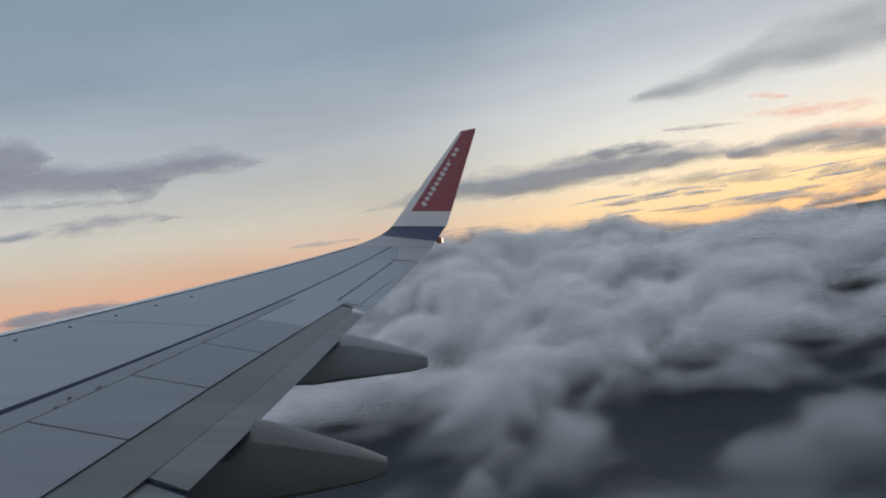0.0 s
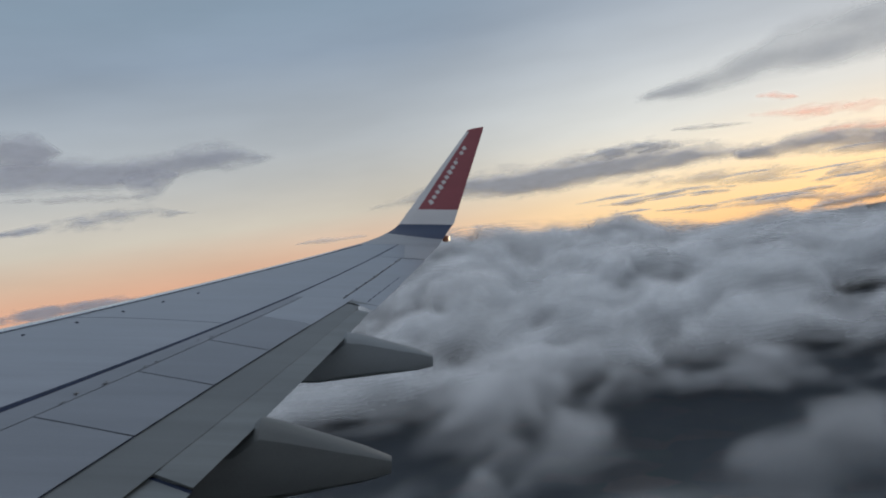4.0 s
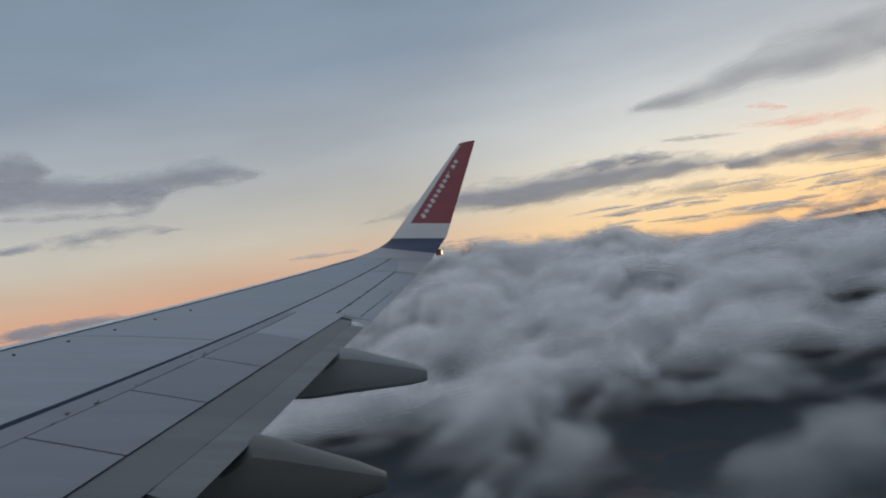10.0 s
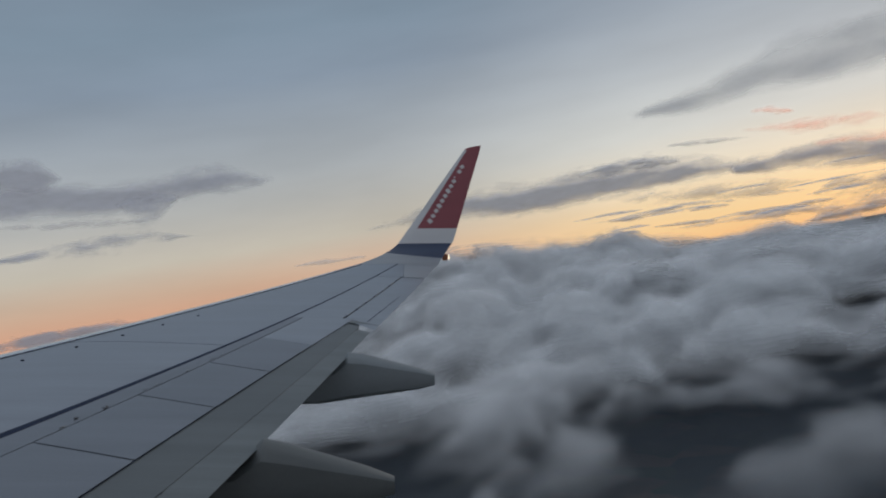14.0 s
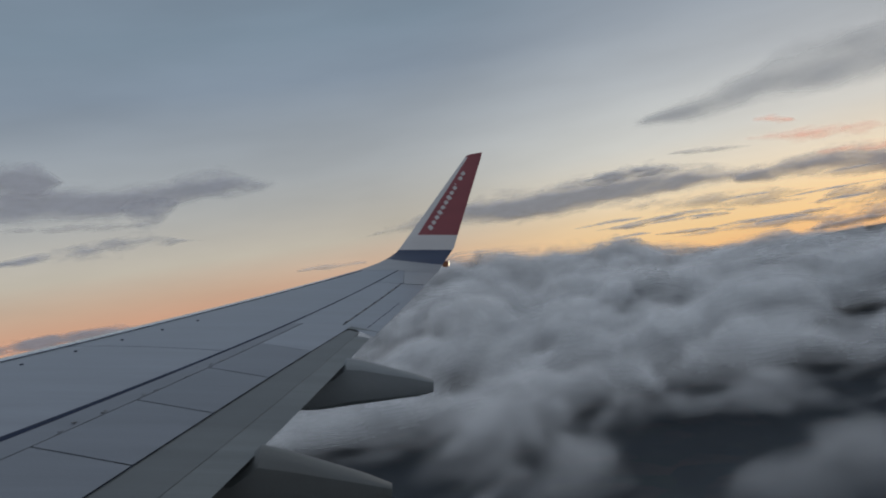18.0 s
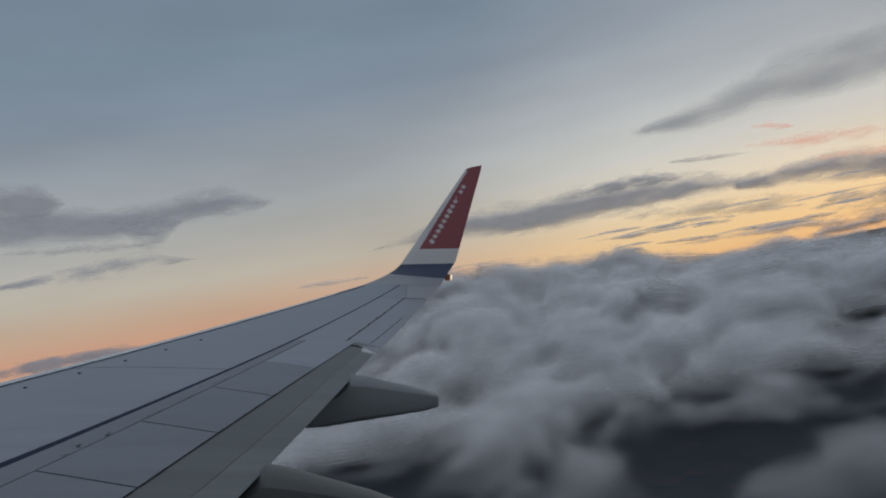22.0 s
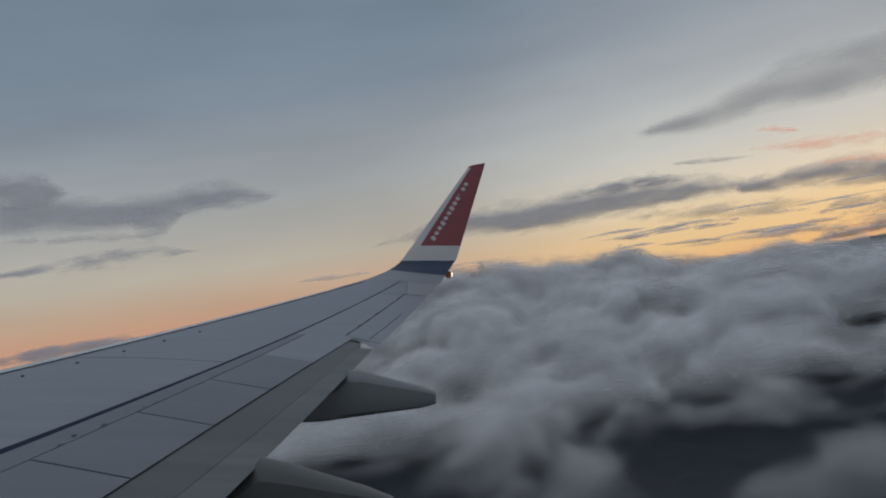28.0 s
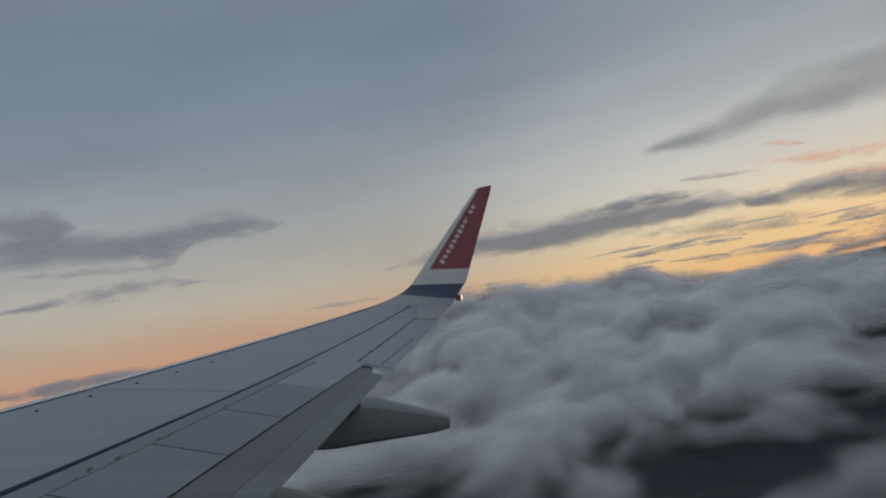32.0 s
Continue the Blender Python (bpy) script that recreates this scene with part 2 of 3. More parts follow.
DECK = vapour("cloud_deck_vapour", (0.85, 0.845, 0.835), 0.05, 1.05, 0.008, (1, 1, 1), 0.14)
VAPOUR = vapour("cloud_bank_vapour", (0.905, 0.925, 0.945), 0.17, 1.05, 0.012, (1, 1, 1), 0.35, 0.0, None, 0.40, 0.2)
HAZE_TINT = vapour("haze_tint_vapour", (0.30, 0.345, 0.40), 0.0, 1.0, 0.002, (1, 1, 1), 0.3, 0.0, None, 0.20)
STREAK = vapour("streak_cloud_vapour", (0.80, 0.81, 0.86), 0.02, 1.2, 0.010, (1, 1, 4.0), 0.5, 0.0, ((0.5, 0.5, 0.55), 0.06), 0.9)
GREYCLOUD = vapour("ragged_grey_cloud_vapour", (0.74, 0.75, 0.80), 0.0, 1.35, 0.008, (1, 1, 3.0), 0.6, 0.0, ((0.5, 0.5, 0.55), 0.06), 0.92)
VEIL = vapour("thin_cloud_vapour", (0.82, 0.80, 0.80), 0.02, 1.2, 0.010, (1, 1, 4.0), 0.6, 0.0, ((0.6, 0.55, 0.5), 0.12), 0.62)
SOFT = vapour("high_cloud_vapour", (0.74, 0.745, 0.76), 0.0, 1.35, 0.004, (1, 1, 2.0), 0.6, 0.0, ((0.5, 0.53, 0.55), 0.13), 0.78)
BANKGREY = vapour("low_bank_vapour", (0.56, 0.62, 0.70), 0.0, 0.9, 0.008, (1, 1, 4.0), 0.5, 0.0, None, 0.85)
# reddened sunlight on these clouds is put in as pink emission
PINK = vapour("pink_sunglow_vapour", (0.6, 0.5, 0.5), 0.0, 1.5, 0.010, (1, 1, 4.0), 0.8, 0.0, ((1.0, 0.47, 0.30), 0.72), 0.8)


def land():
    m, tr, bsdf = material("dusk_farmland")
    tc = tr.nodes.new("ShaderNodeTexCoord")
    vo = tnode(tr, "ShaderNodeTexVoronoi", Scale=0.013)
    warp = tnode(tr, "ShaderNodeTexNoise", Scale=0.004, Detail=5.0)
    sc = tr.nodes.new("ShaderNodeVectorMath")
    sc.operation = "MULTIPLY_ADD"
    sc.inputs[1].default_value = (160, 160, 0)
    tr.links.new(tc.outputs["Object"], warp.inputs["Vector"])
    tr.links.new(warp.outputs["Color"], sc.inputs[0])
    tr.links.new(tc.outputs["Object"], sc.inputs[2])
    tr.links.new(sc.outputs[0], vo.inputs["Vector"])
    sepc = tr.nodes.new("ShaderNodeSeparateColor")
    tr.links.new(vo.outputs["Color"], sepc.inputs[0])
    fields = ramp_into(tr, sepc.outputs[0], [(0.0, (0.014, 0.020, 0.022)), (0.3, (0.020, 0.030, 0.022)), (0.55, (0.045, 0.034, 0.026)),
                                            (0.72, (0.028, 0.036, 0.024)), (0.88, (0.065, 0.046, 0.034))], "CONSTANT")
    n = tnode(tr, "ShaderNodeTexNoise", Scale=0.003, Detail=8.0, Roughness=0.6)
    tr.links.new(tc.outputs["Object"], n.inputs["Vector"])
    woods = ramp_into(tr, n.outputs[0], [(0.40, (0, 0, 0)), (0.60, (1, 1, 1))])
    mx = tr.nodes.new("ShaderNodeMixRGB")
    mx.inputs[2].default_value = (0.012, 0.02, 0.025, 1)
    tr.links.new(woods, mx.inputs[0])
    tr.links.new(fields, mx.inputs[1])
    tr.links.new(mx.outputs[0], bsdf.inputs["Base Color"])
    bsdf.inputs["Roughness"].default_value = 0.95
    bsdf.inputs["Specular IOR Level"].default_value = 0.1
    return m


LAND = land()


# ---------------------------------------------------------------- mesh helpers
def part(name, bm, mat, parent, label=""):
    """Links a bmesh as one mesh object under a thing or a part."""
    bmesh.ops.recalc_face_normals(bm, faces=bm.faces)
    me = bpy.data.meshes.new(name)
    bm.to_mesh(me)
    bm.free()
    me.materials.append(mat)
    ob = new(name, me)
    ob.parent = parent
    if label:
        ob["label"] = label
    return ob


def empty(name, m):
    ob = new(name)
    ob.matrix_world = m
    return ob


def smooth(ob, angle=35):
    me = ob.data
    me.shade_smooth()
    me.set_sharp_from_angle(angle=radians(angle))
    return ob


# ---------------------------------------------------------------- wing plan, in metres
def le(y):
    return 0.5224 * y


def te(y):
    return 8.90 + (0.225 if y > 11 else 0.19) * (y - 11)


def seal(y):
    return 7.730 + 0.3242 * (y - 11) - 0.00317 * (y - 11) ** 2


def spoiler_front(y):
    return 7.883 + 0.3026 * (y - 11)


def hinge(y):
    d = min(y, 11.3) - 11
    return 8.501 + 0.2873 * d + 0.00638 * d * d + 0.257 * max(0.0, y - 11.3)


def flap_mid(y):
    return 8.690 + 0.2187 * (y - 11)


def flap_te(y):
    return 8.861 + 0.1971 * (y - 11)


def aileron_front(y):
    return 8.385 + 0.2535 * (y - 11)


def tab_front(y):
    return 8.715 + 0.2577 * (y - 11)


def bend(y):
    """Dihedral and the upward bend in flight."""
    return 0.105 * y + 0.0025 * y * y


def top(x, y):
    c = te(y) - le(y)
    u = min(1.0, max(0.0, (x - le(y)) / c))
    return bend(y) + 0.062 * c * math.sqrt(u) * (1 - u)


def sheet(front, rear, y0, y1, thick=0.02, lift=0.0, skew=0.0, skew_out=None, nx=6, ny=24, ends=(0.0, 0.0), gap=(0.0, 0.0), taper=False):
    """A panel of the wing's skin between two lines of the plan, with edges of its own. skew: metres by which its rear
    edge lies further inboard; gap: joints along the front and the rear edge; ends: joints at the two ends."""
    bm = bmesh.new()
    up, dn = [], []
    for j in range(ny + 1):
        s = j / ny
        ya = (y0 + ends[0]) * (1 - s) + (y1 - ends[1]) * s
        ru, rd = [], []
        sk = skew if skew_out is None else skew * (1 - s) + skew_out * s
        for i in range(nx + 1):
            v = i / nx
            y = ya - sk * v
            xa, xb = front(ya) + gap[0], rear(ya - sk) - gap[1]
            x = xa * (1 - v) + xb * v
            z = top(x, y) + lift
            e = 0.004 if i in (0, nx) or j in (0, ny) else 0.0
            ru.append(bm.verts.new((x, y, z - e)))
            rd.append(bm.verts.new((x, y, z - (0.005 + (thick - 0.005) * (1 - v) if taper else thick))))
        up.append(ru)
        dn.append(rd)
    for j in range(ny):
        for i in range(nx):
            bm.faces.new((up[j][i], up[j][i + 1], up[j + 1][i + 1], up[j + 1][i]))
            bm.faces.new((dn[j][i], dn[j + 1][i], dn[j + 1][i + 1], dn[j][i + 1]))
    for j in range(ny):
        for i in (0, nx):
            bm.faces.new((up[j][i], up[j + 1][i], dn[j + 1][i], dn[j][i]))
    for i in range(nx):
        for j in (0, ny):
            bm.faces.new((up[j][i], up[j][i + 1], dn[j][i + 1], dn[j][i]))
    return bm


def box(cx, cy, cz, sx, sy, sz, bevel=0.0):
    bm = bmesh.new()
    bmesh.ops.create_cube(bm, size=1.0)
    bmesh.ops.scale(bm, vec=(sx, sy, sz), verts=bm.verts)
    if bevel:
        bmesh.ops.bevel(bm, geom=bm.edges[:], offset=bevel, segments=2, affect="EDGES")
    bmesh.ops.translate(bm, vec=(cx, cy, cz), verts=bm.verts)
    return bm


def loft(rings, cap=True):
    bm = bmesh.new()
    made = [[bm.verts.new(p) for p in r] for r in rings]
    n = len(made[0])
    for a, b in zip(made, made[1:]):
        for i in range(n):
            k = (i + 1) % n
            bm.faces.new((a[i], a[k], b[k], b[i]))
    if cap:
        bm.faces.new(made[0])
        bm.faces.new(list(reversed(made[-1])))
    return bm


# ---------------------------------------------------------------- the wing
WING_IN, WING_OUT = 1.6, 16.55
wing = empty("airplane_wing", AIRCRAFT)
tagged(wing, "grey painted airliner wing with spoilers, flaps and upturned winglet", "wing")


def wing_core():
    """The wing's box and underside, a little below the skin panels."""
    rings = []
    for j in range(28):
        y = WING_IN + (WING_OUT - WING_IN) * j / 27
        c = hinge(y) - le(y)
        ring = []
        for i in range(13):
            u = i / 12
            x = le(y) + 0.03 + (c - 0.03) * u
            ring.append((x, y, top(x, y) - 0.05))
        for i in range(13):
            u = 1 - i / 12
            x = le(y) + 0.03 + (c - 0.03) * u
            ring.append((x, y, top(x, y) - 0.06 - 0.30 * (te(y) - le(y)) * math.sqrt(u) * (1 - 0.82 * u) * 0.45))
        rings.append(ring)
    return loft(rings)


smooth(part("wing_box", wing_core(), PRIMER, wing, "dark inner structure under the skin panels"))


def slat_rear(y):
    return le(y) + 0.108 * (te(y) - le(y))


def nose(y0, y1, n=20):
    """Rounded leading edge that wraps from the underside to the slat's rear edge."""
    rings = []
    for j in range(n + 1):
        y = y0 + (y1 - y0) * j / n
        xr = slat_rear(y)
        ring = []
        for i in range(9):
            x = xr + (le(y) - xr) * (i / 8) ** 0.7
            ring.append((x, y, top(x, y) + 0.004 - 0.008 * (i / 8) ** 1.5))
        c = te(y) - le(y)
        for i in range(1, 7):
            x = le(y) + 0.10 * c * (i / 6) ** 1.6
            ring.append((x, y, bend(y) - 0.035 * c * math.sqrt(i / 6)))
        rings.append(ring)
    return loft(rings)


slat_ends = [1.62, 3.4, 5.6, 8.1, 10.6, 13.1, 15.55]
for a, b in zip(slat_ends, slat_ends[1:]):
    smooth(part("slat", nose(a + 0.01, b - 0.01), BARE_METAL, wing, "polished metal leading edge slat"), 50)
smooth(part("wingtip_nose", nose(15.56, WING_OUT), WING_GREY, wing), 50)

SEAM = 10.22
for a, b in ((WING_IN, SEAM), (SEAM, WING_OUT)):
    smooth(part("upper_skin", sheet(slat_rear, seal, a, b, 0.03, skew=0.3 if a == SEAM else 0.0, skew_out=0.3 if b == SEAM else 0.0, nx=12, ny=30, ends=(0.009, 0.009), gap=(0.022, 0.006)), WING_GREY, wing))


smooth(part("slat_joint", sheet(lambda y: slat_rear(y) - 0.008, lambda y: slat_rear(y) + 0.018, WING_IN, 16.3, 0.02, lift=0.0055, nx=2, ny=40),
            SEAL_SHADE_DARK, wing, "dark joint behind the slats"))


def seal_half(y):
    return 0.007 + 0.041 * math.exp(-(max(y, 5.2) - 6.5) / 2.8)


smooth(part("seal_strip", sheet(lambda y: seal(y) - seal_half(y), lambda y: seal(y) + seal_half(y), WING_IN, WING_OUT - 0.02, 0.03, lift=0.003, nx=2, ny=40),
            SEAL_SHADE_DARK, wing, "black sealant strip along the rear spar"))
smooth(part("rear_skin_strip", sheet(lambda y: seal(y) + 0.006, spoiler_front, WING_IN, 11.45, 0.03, nx=3, ny=30, gap=(0.004, 0.008)), SPOILER_GREY, wing))

# spoilers, hinged along their front edges
SP = [4.76, 5.88, 7.00, 8.11, 9.20, 10.30]
for a, b in zip(SP, SP[1:]):
    sp = smooth(part("spoiler", sheet(spoiler_front, hinge, a, b, 0.035, lift=0.003, skew=0.29, nx=5, ny=8, ends=(0.009, 0.009), gap=(0.010, 0.0), taper=True),
                     SPOILER_GREY, wing, "grey spoiler panel, closed"))
    for k in (0.3, 0.72):
        y = a + (b - a) * k
        x = spoiler_front(y) - 0.03
        part("hinge_cover", box(x, y, top(x, y), 0.010, 0.14, 0.003, 0.001), SPOILER_GREY, sp)
dirt = random.Random(21)
for k in range(16):
    y = dirt.uniform(5.0, 10.6)
    x = spoiler_front(y) - dirt.uniform(0.03, 0.12)
    part("scuff_mark", box(x, y, top(x, y) + 0.0005, dirt.uniform(0.006, 0.014), dirt.uniform(0.05, 0.16), 0.002, 0.0008), SCUFF, wing)
smooth(part("root_trailing_panel", sheet(spoiler_front, hinge, WING_IN, SP[0], 0.035, skew=0.0, skew_out=0.29, nx=5, ny=8, ends=(0.0, 0.009), taper=True), WING_GREY, wing))
smooth(part("fixed_trailing_panel", sheet(spoiler_front, hinge, SP[-1], 11.46, 0.035, skew=0.29, skew_out=0.0, nx=5, ny=8, ends=(0.009, 0.0), gap=(0.006, 0.0), taper=True), WING_GREY, wing))
smooth(part("aileron_cover_panel", sheet(lambda y: seal(y) + 0.006, aileron_front, 11.45, 14.85, 0.03, nx=4, ny=16, gap=(0.004, 0.006)), WING_GREY, wing))
smooth(part("aileron", sheet(aileron_front, te, 11.46, 14.85, 0.014, lift=-0.006, skew=0.58, skew_out=0.05, nx=6, ny=16, ends=(0.0, 0.012), gap=(0.012, 0.0), taper=True), WING_GREY, wing, "grey aileron, level"))
for k in range(7):
    a = 11.33 + 0.262 * k
    part("aileron_tab_joint", sheet(tab_front, lambda y: tab_front(y) + 0.007, a, a + 0.19, 0.01, lift=0.0025, nx=1, ny=2), SEAL_SHADE_DARK, wing)
for k in range(7):
    y = 11.6 + k * 0.47
    x = aileron_front(y) + 0.005
    part("aileron_hinge", box(x, y, top(x, y) + 0.001, 0.022, 0.10, 0.008, 0.003), SEAL_SHADE_DARK, wing)
smooth(part("wingtip_skin", sheet(lambda y: seal(y) + 0.012, lambda y: 9.42 + 0.06 * (y - 15.2), 14.86, WING_OUT, 0.05, nx=4, ny=10, ends=(0.012, 0.0)), WING_GREY, wing))
smooth(part("wingtip_rear_skin", sheet(lambda y: 9.424 + 0.06 * (y - 15.2), te, 14.86, WING_OUT, 0.05, nx=5, ny=10, ends=(0.012, 0.0), taper=True), TIP_GREY, wing, "pale grey rear panel at the wingtip"))

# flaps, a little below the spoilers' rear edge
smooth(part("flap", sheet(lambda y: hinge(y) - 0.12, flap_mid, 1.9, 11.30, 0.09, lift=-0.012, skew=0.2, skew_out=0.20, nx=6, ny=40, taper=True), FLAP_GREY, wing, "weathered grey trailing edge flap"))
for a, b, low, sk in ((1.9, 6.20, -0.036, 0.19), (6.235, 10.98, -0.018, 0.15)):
    smooth(part("aft_flap", sheet(lambda y: flap_mid(y) - 0.05, flap_te, a, b, 0.05, lift=low, skew=0.19 if a > 2 else 0.0, skew_out=sk, nx=5, ny=24, taper=True), AFT_LIT_GREY, wing, "weathered grey aft flap section, light on its tilt painted in"))
# the step's soft shade, put in as a thin dark grey strip
smooth(part("flap_joint_shade", sheet(lambda y: flap_mid(y) - 0.006, lambda y: flap_mid(y) + 0.012, 6.25, 11.0, 0.006, lift=-0.0165, nx=1, ny=30), JOINT_SHADE_GREY, wing, "dark strip painting the shaded joint between flap and aft flap"))
# dark strip that paints the shadow under the spoilers' rear edge
smooth(part("flap_cove_shade_strip", sheet(lambda y: hinge(y) - 0.02, lambda y: hinge(y) - 0.002, 4.5, 11.2, 0.008, lift=-0.007, nx=1, ny=30), SEAL_SHADE_DARK, wing, "dark strip painting the shadow gap between spoilers and flap"))
# dark sheet painting the shadow in the gap between the aft flap sections
part("flap_end_gap_shade", sheet(lambda y: flap_mid(y) - 0.02, lambda y: flap_te(y) - 0.01, 6.185, 6.25, 0.015, lift=-0.040, skew=0.19, nx=3, ny=2), SEAL_SHADE_DARK, wing)

smooth(part("flap_corner_panel", sheet(lambda y: hinge(y) - 0.05, te, 11.28, 11.46, 0.04, lift=-0.005, nx=4, ny=4, skew=0.16, skew_out=0.3, taper=True), AFT_LIT_GREY, wing))

# access fittings behind the slats
for k in range(5):
    y = 9.32 + 0.556 * k
    x = le(y) + (0.21 + 0.008 * k) * (te(y) - le(y))
    part("slat_stop_fitting", box(x, y, top(x, y) + 0.004, 0.03, 0.022, 0.012, 0.003), SEAL_SHADE_DARK, wing, "small dark raised fitting")


# ---------------------------------------------------------------- flap track fairings
def fairing(y, x_front, z_front, x_te, z_top, x_end, z_end_top, z_low, z_end_low, w):
    """A long boat-shaped housing under the flap, blunt at its rear."""
    rings = []
    n = 18
    for j in range(n + 1):
        s = j / n
        x = x_front + (x_end - x_front) * s
        k = (x - x_te) / (x_end - x_te)
        zt = z_top + (z_end_top - z_top) * k if k > 0 else z_top + (z_front - z_top) * min(1, -k * 5)
        m = max(0.0, min(1.0, (x - x_front) / (x_te - 0.3 - x_front)))
        deep = z_low if x > x_te - 0.35 else z_front - (z_front - z_low) * math.sin(m * math.pi / 2)
        kk = max(0.0, (x - (x_te - 0.35)) / (x_end - x_te + 0.35))
        zb = deep + (z_end_low - z_low) * kk if kk > 0 else deep
        ww = w * (0.35 + 0.65 * math.sin(min(1.0, s * 2.2) * math.pi / 2)) * (1 - 0.55 * max(0.0, k) ** 1.3)
        if j == n:
            zt, zb, ww = zt - 0.02, zb + 0.02, ww * 0.7
        h, back = zt - zb, 0.01 if j == n else 0.0
        ring = []
        for i in range(13):
            q = 1 - i / 6
            ring.append((x + back, y + ww * q, zt - h * (0.17 * abs(q) ** 1.7 + (0.04 if abs(q) > 0.99 else 0.0))))
        for q, v in ((-1.02, 0.45), (-0.98, 0.7), (-0.84, 0.9), (-0.5, 0.985), (0.0, 1.0), (0.5, 0.985), (0.84, 0.9), (0.98, 0.7), (1.02, 0.45)):
            ring.append((x + back, y + ww * q, zt - h * v))
        rings.append(ring)
    return loft(rings)


smooth(part("flap_track_fairing", fairing(9.7, 6.9, 1.12, 8.62, 1.285, 9.455, 1.062, 0.765, 0.900, 0.17), FAIRING_GREY, wing, "smooth grey flap track fairing"), 30)
smooth(part("flap_track_fairing", fairing(7.1, 5.9, 0.75, 8.12, 0.905, 8.96, 0.635, 0.29, 0.485, 0.19), FAIRING_SOOT_SHADE, wing, "grey flap track fairing with soot and wing shade painted in"), 30)


# ---------------------------------------------------------------- winglet
def winglet_line(z):
    """Leading edge, trailing edge and place outboard of the winglet at a height."""
    fade = max(0.0, (2.86 - z) / 0.42)
    xl = 9.42 + (z - 2.85) * 0.716 - 0.42 * fade ** 2
    xr = 10.48 + (z - 2.85) * 0.34 - 0.18 * fade
    yy = 17.02 + (z - 2.85) * 0.34 - 0.45 * fade ** 2
    return xl, xr, yy


def winglet_band(z0, z1, u0=0.0, u1=1.0, proud=0.0, n=8, tip=False, slant=(0.0, 0.0)):
    """A closed slice of the winglet between two heights; u: from leading to trailing edge. slant: how much higher its
    lower and upper edge lie at the leading edge."""
    rings = []
    for j in range(n + 1):
        s = j / n
        inner, outer = [], []
        for i in range(13):
            u = u0 + (u1 - u0) * i / 12
            z = (z0 + slant[0] * (1 - u)) * (1 - s) + (z1 + slant[1] * (1 - u)) * s
            xl, xr, yy = winglet_line(z)
            if tip:
                xl += 0.10 * s ** 3
            t = 0.075 * (xr - xl) * (math.sqrt(max(u, 0.0)) * (1 - u) * 2.2 + 0.04)
            x = xl + (xr - xl) * u
            up = 0.035 * u * s if tip else 0.0
            inner.append((x, yy - t * 0.5 - proud, z + up))
            outer.append((x, yy + t * 0.5 + proud, z + up))
        rings.append(inner + outer[::-1])
    return loft(rings)


winglet = part("winglet", winglet_band(2.83, 3.13), WINGLET_WHITE, wing, "upturned winglet with blue, white and red bands")
smooth(winglet, 40)
smooth(part("winglet_root", winglet_band(2.34, 2.52, n=10, slant=(0.0, 0.125)), TIP_GREY, winglet, "grey blend between wing and winglet"), 40)
smooth(part("blue_band", winglet_band(2.52, 2.83, n=12, slant=(0.125, 0.0)), WINGLET_BLUE, winglet, "dark blue painted band"), 40)
smooth(part("white_edge", winglet_band(3.13, 4.79, 0.0, 0.17, n=14), WINGLET_WHITE, winglet, "bare light grey leading edge"), 40)
smooth(part("red_panel", winglet_band(3.13, 4.79, 0.17, 1.0, n=14), WINGLET_RED, winglet, "dark red painted panel"), 40)
smooth(part("winglet_cap", winglet_band(4.79, 4.865, 0.0, 1.0, n=6, tip=True), WINGLET_RED, winglet), 40)


def mark(z, u, wide, tall, tilt):
    xl, xr, yy = winglet_line(z)
    c = xr - xl
    t = 0.075 * c * (math.sqrt(u) * (1 - u) * 2.2 + 0.04)
    bm = box(0, 0, 0, wide, 0.006, tall, 0.002)
    bmesh.ops.rotate(bm, cent=(0, 0, 0), matrix=Matrix.Rotation(-tilt, 3, "Y"), verts=bm.verts)
    bmesh.ops.rotate(bm, cent=(0, 0, 0), matrix=Matrix.Rotation(-math.atan(0.34), 3, "X"), verts=bm.verts)
    bmesh.ops.translate(bm, vec=(xl + c * u, yy - t * 0.5 - 0.002, z), verts=bm.verts)
    return bm


# unlettered bars in place of the airline's name
for k in range(12):
    z = 3.28 + 0.104 * k
    if k == 9:
        part("name_bar", mark(z - 0.02, 0.36, 0.03, 0.03, radians(40)), MARK_WHITE, winglet, "white painted bar")
    else:
        part("name_bar", mark(z, 0.35 + 0.007 * k, 0.082, 0.076 if k % 3 else 0.098, radians(36)), MARK_WHITE, winglet, "white painted bar")

tip_lamp = part("position_lamp", box(10.378, 16.93, 2.555, 0.026, 0.05, 0.10, 0.010), LAMP_WHITE, wing, "glowing warm white rear position lamp")
part("lamp_housing", box(10.31, 16.93, 2.55, 0.11, 0.10, 0.12, 0.012), LAMP_HOUSING, tip_lamp, "amber brown lamp housing")


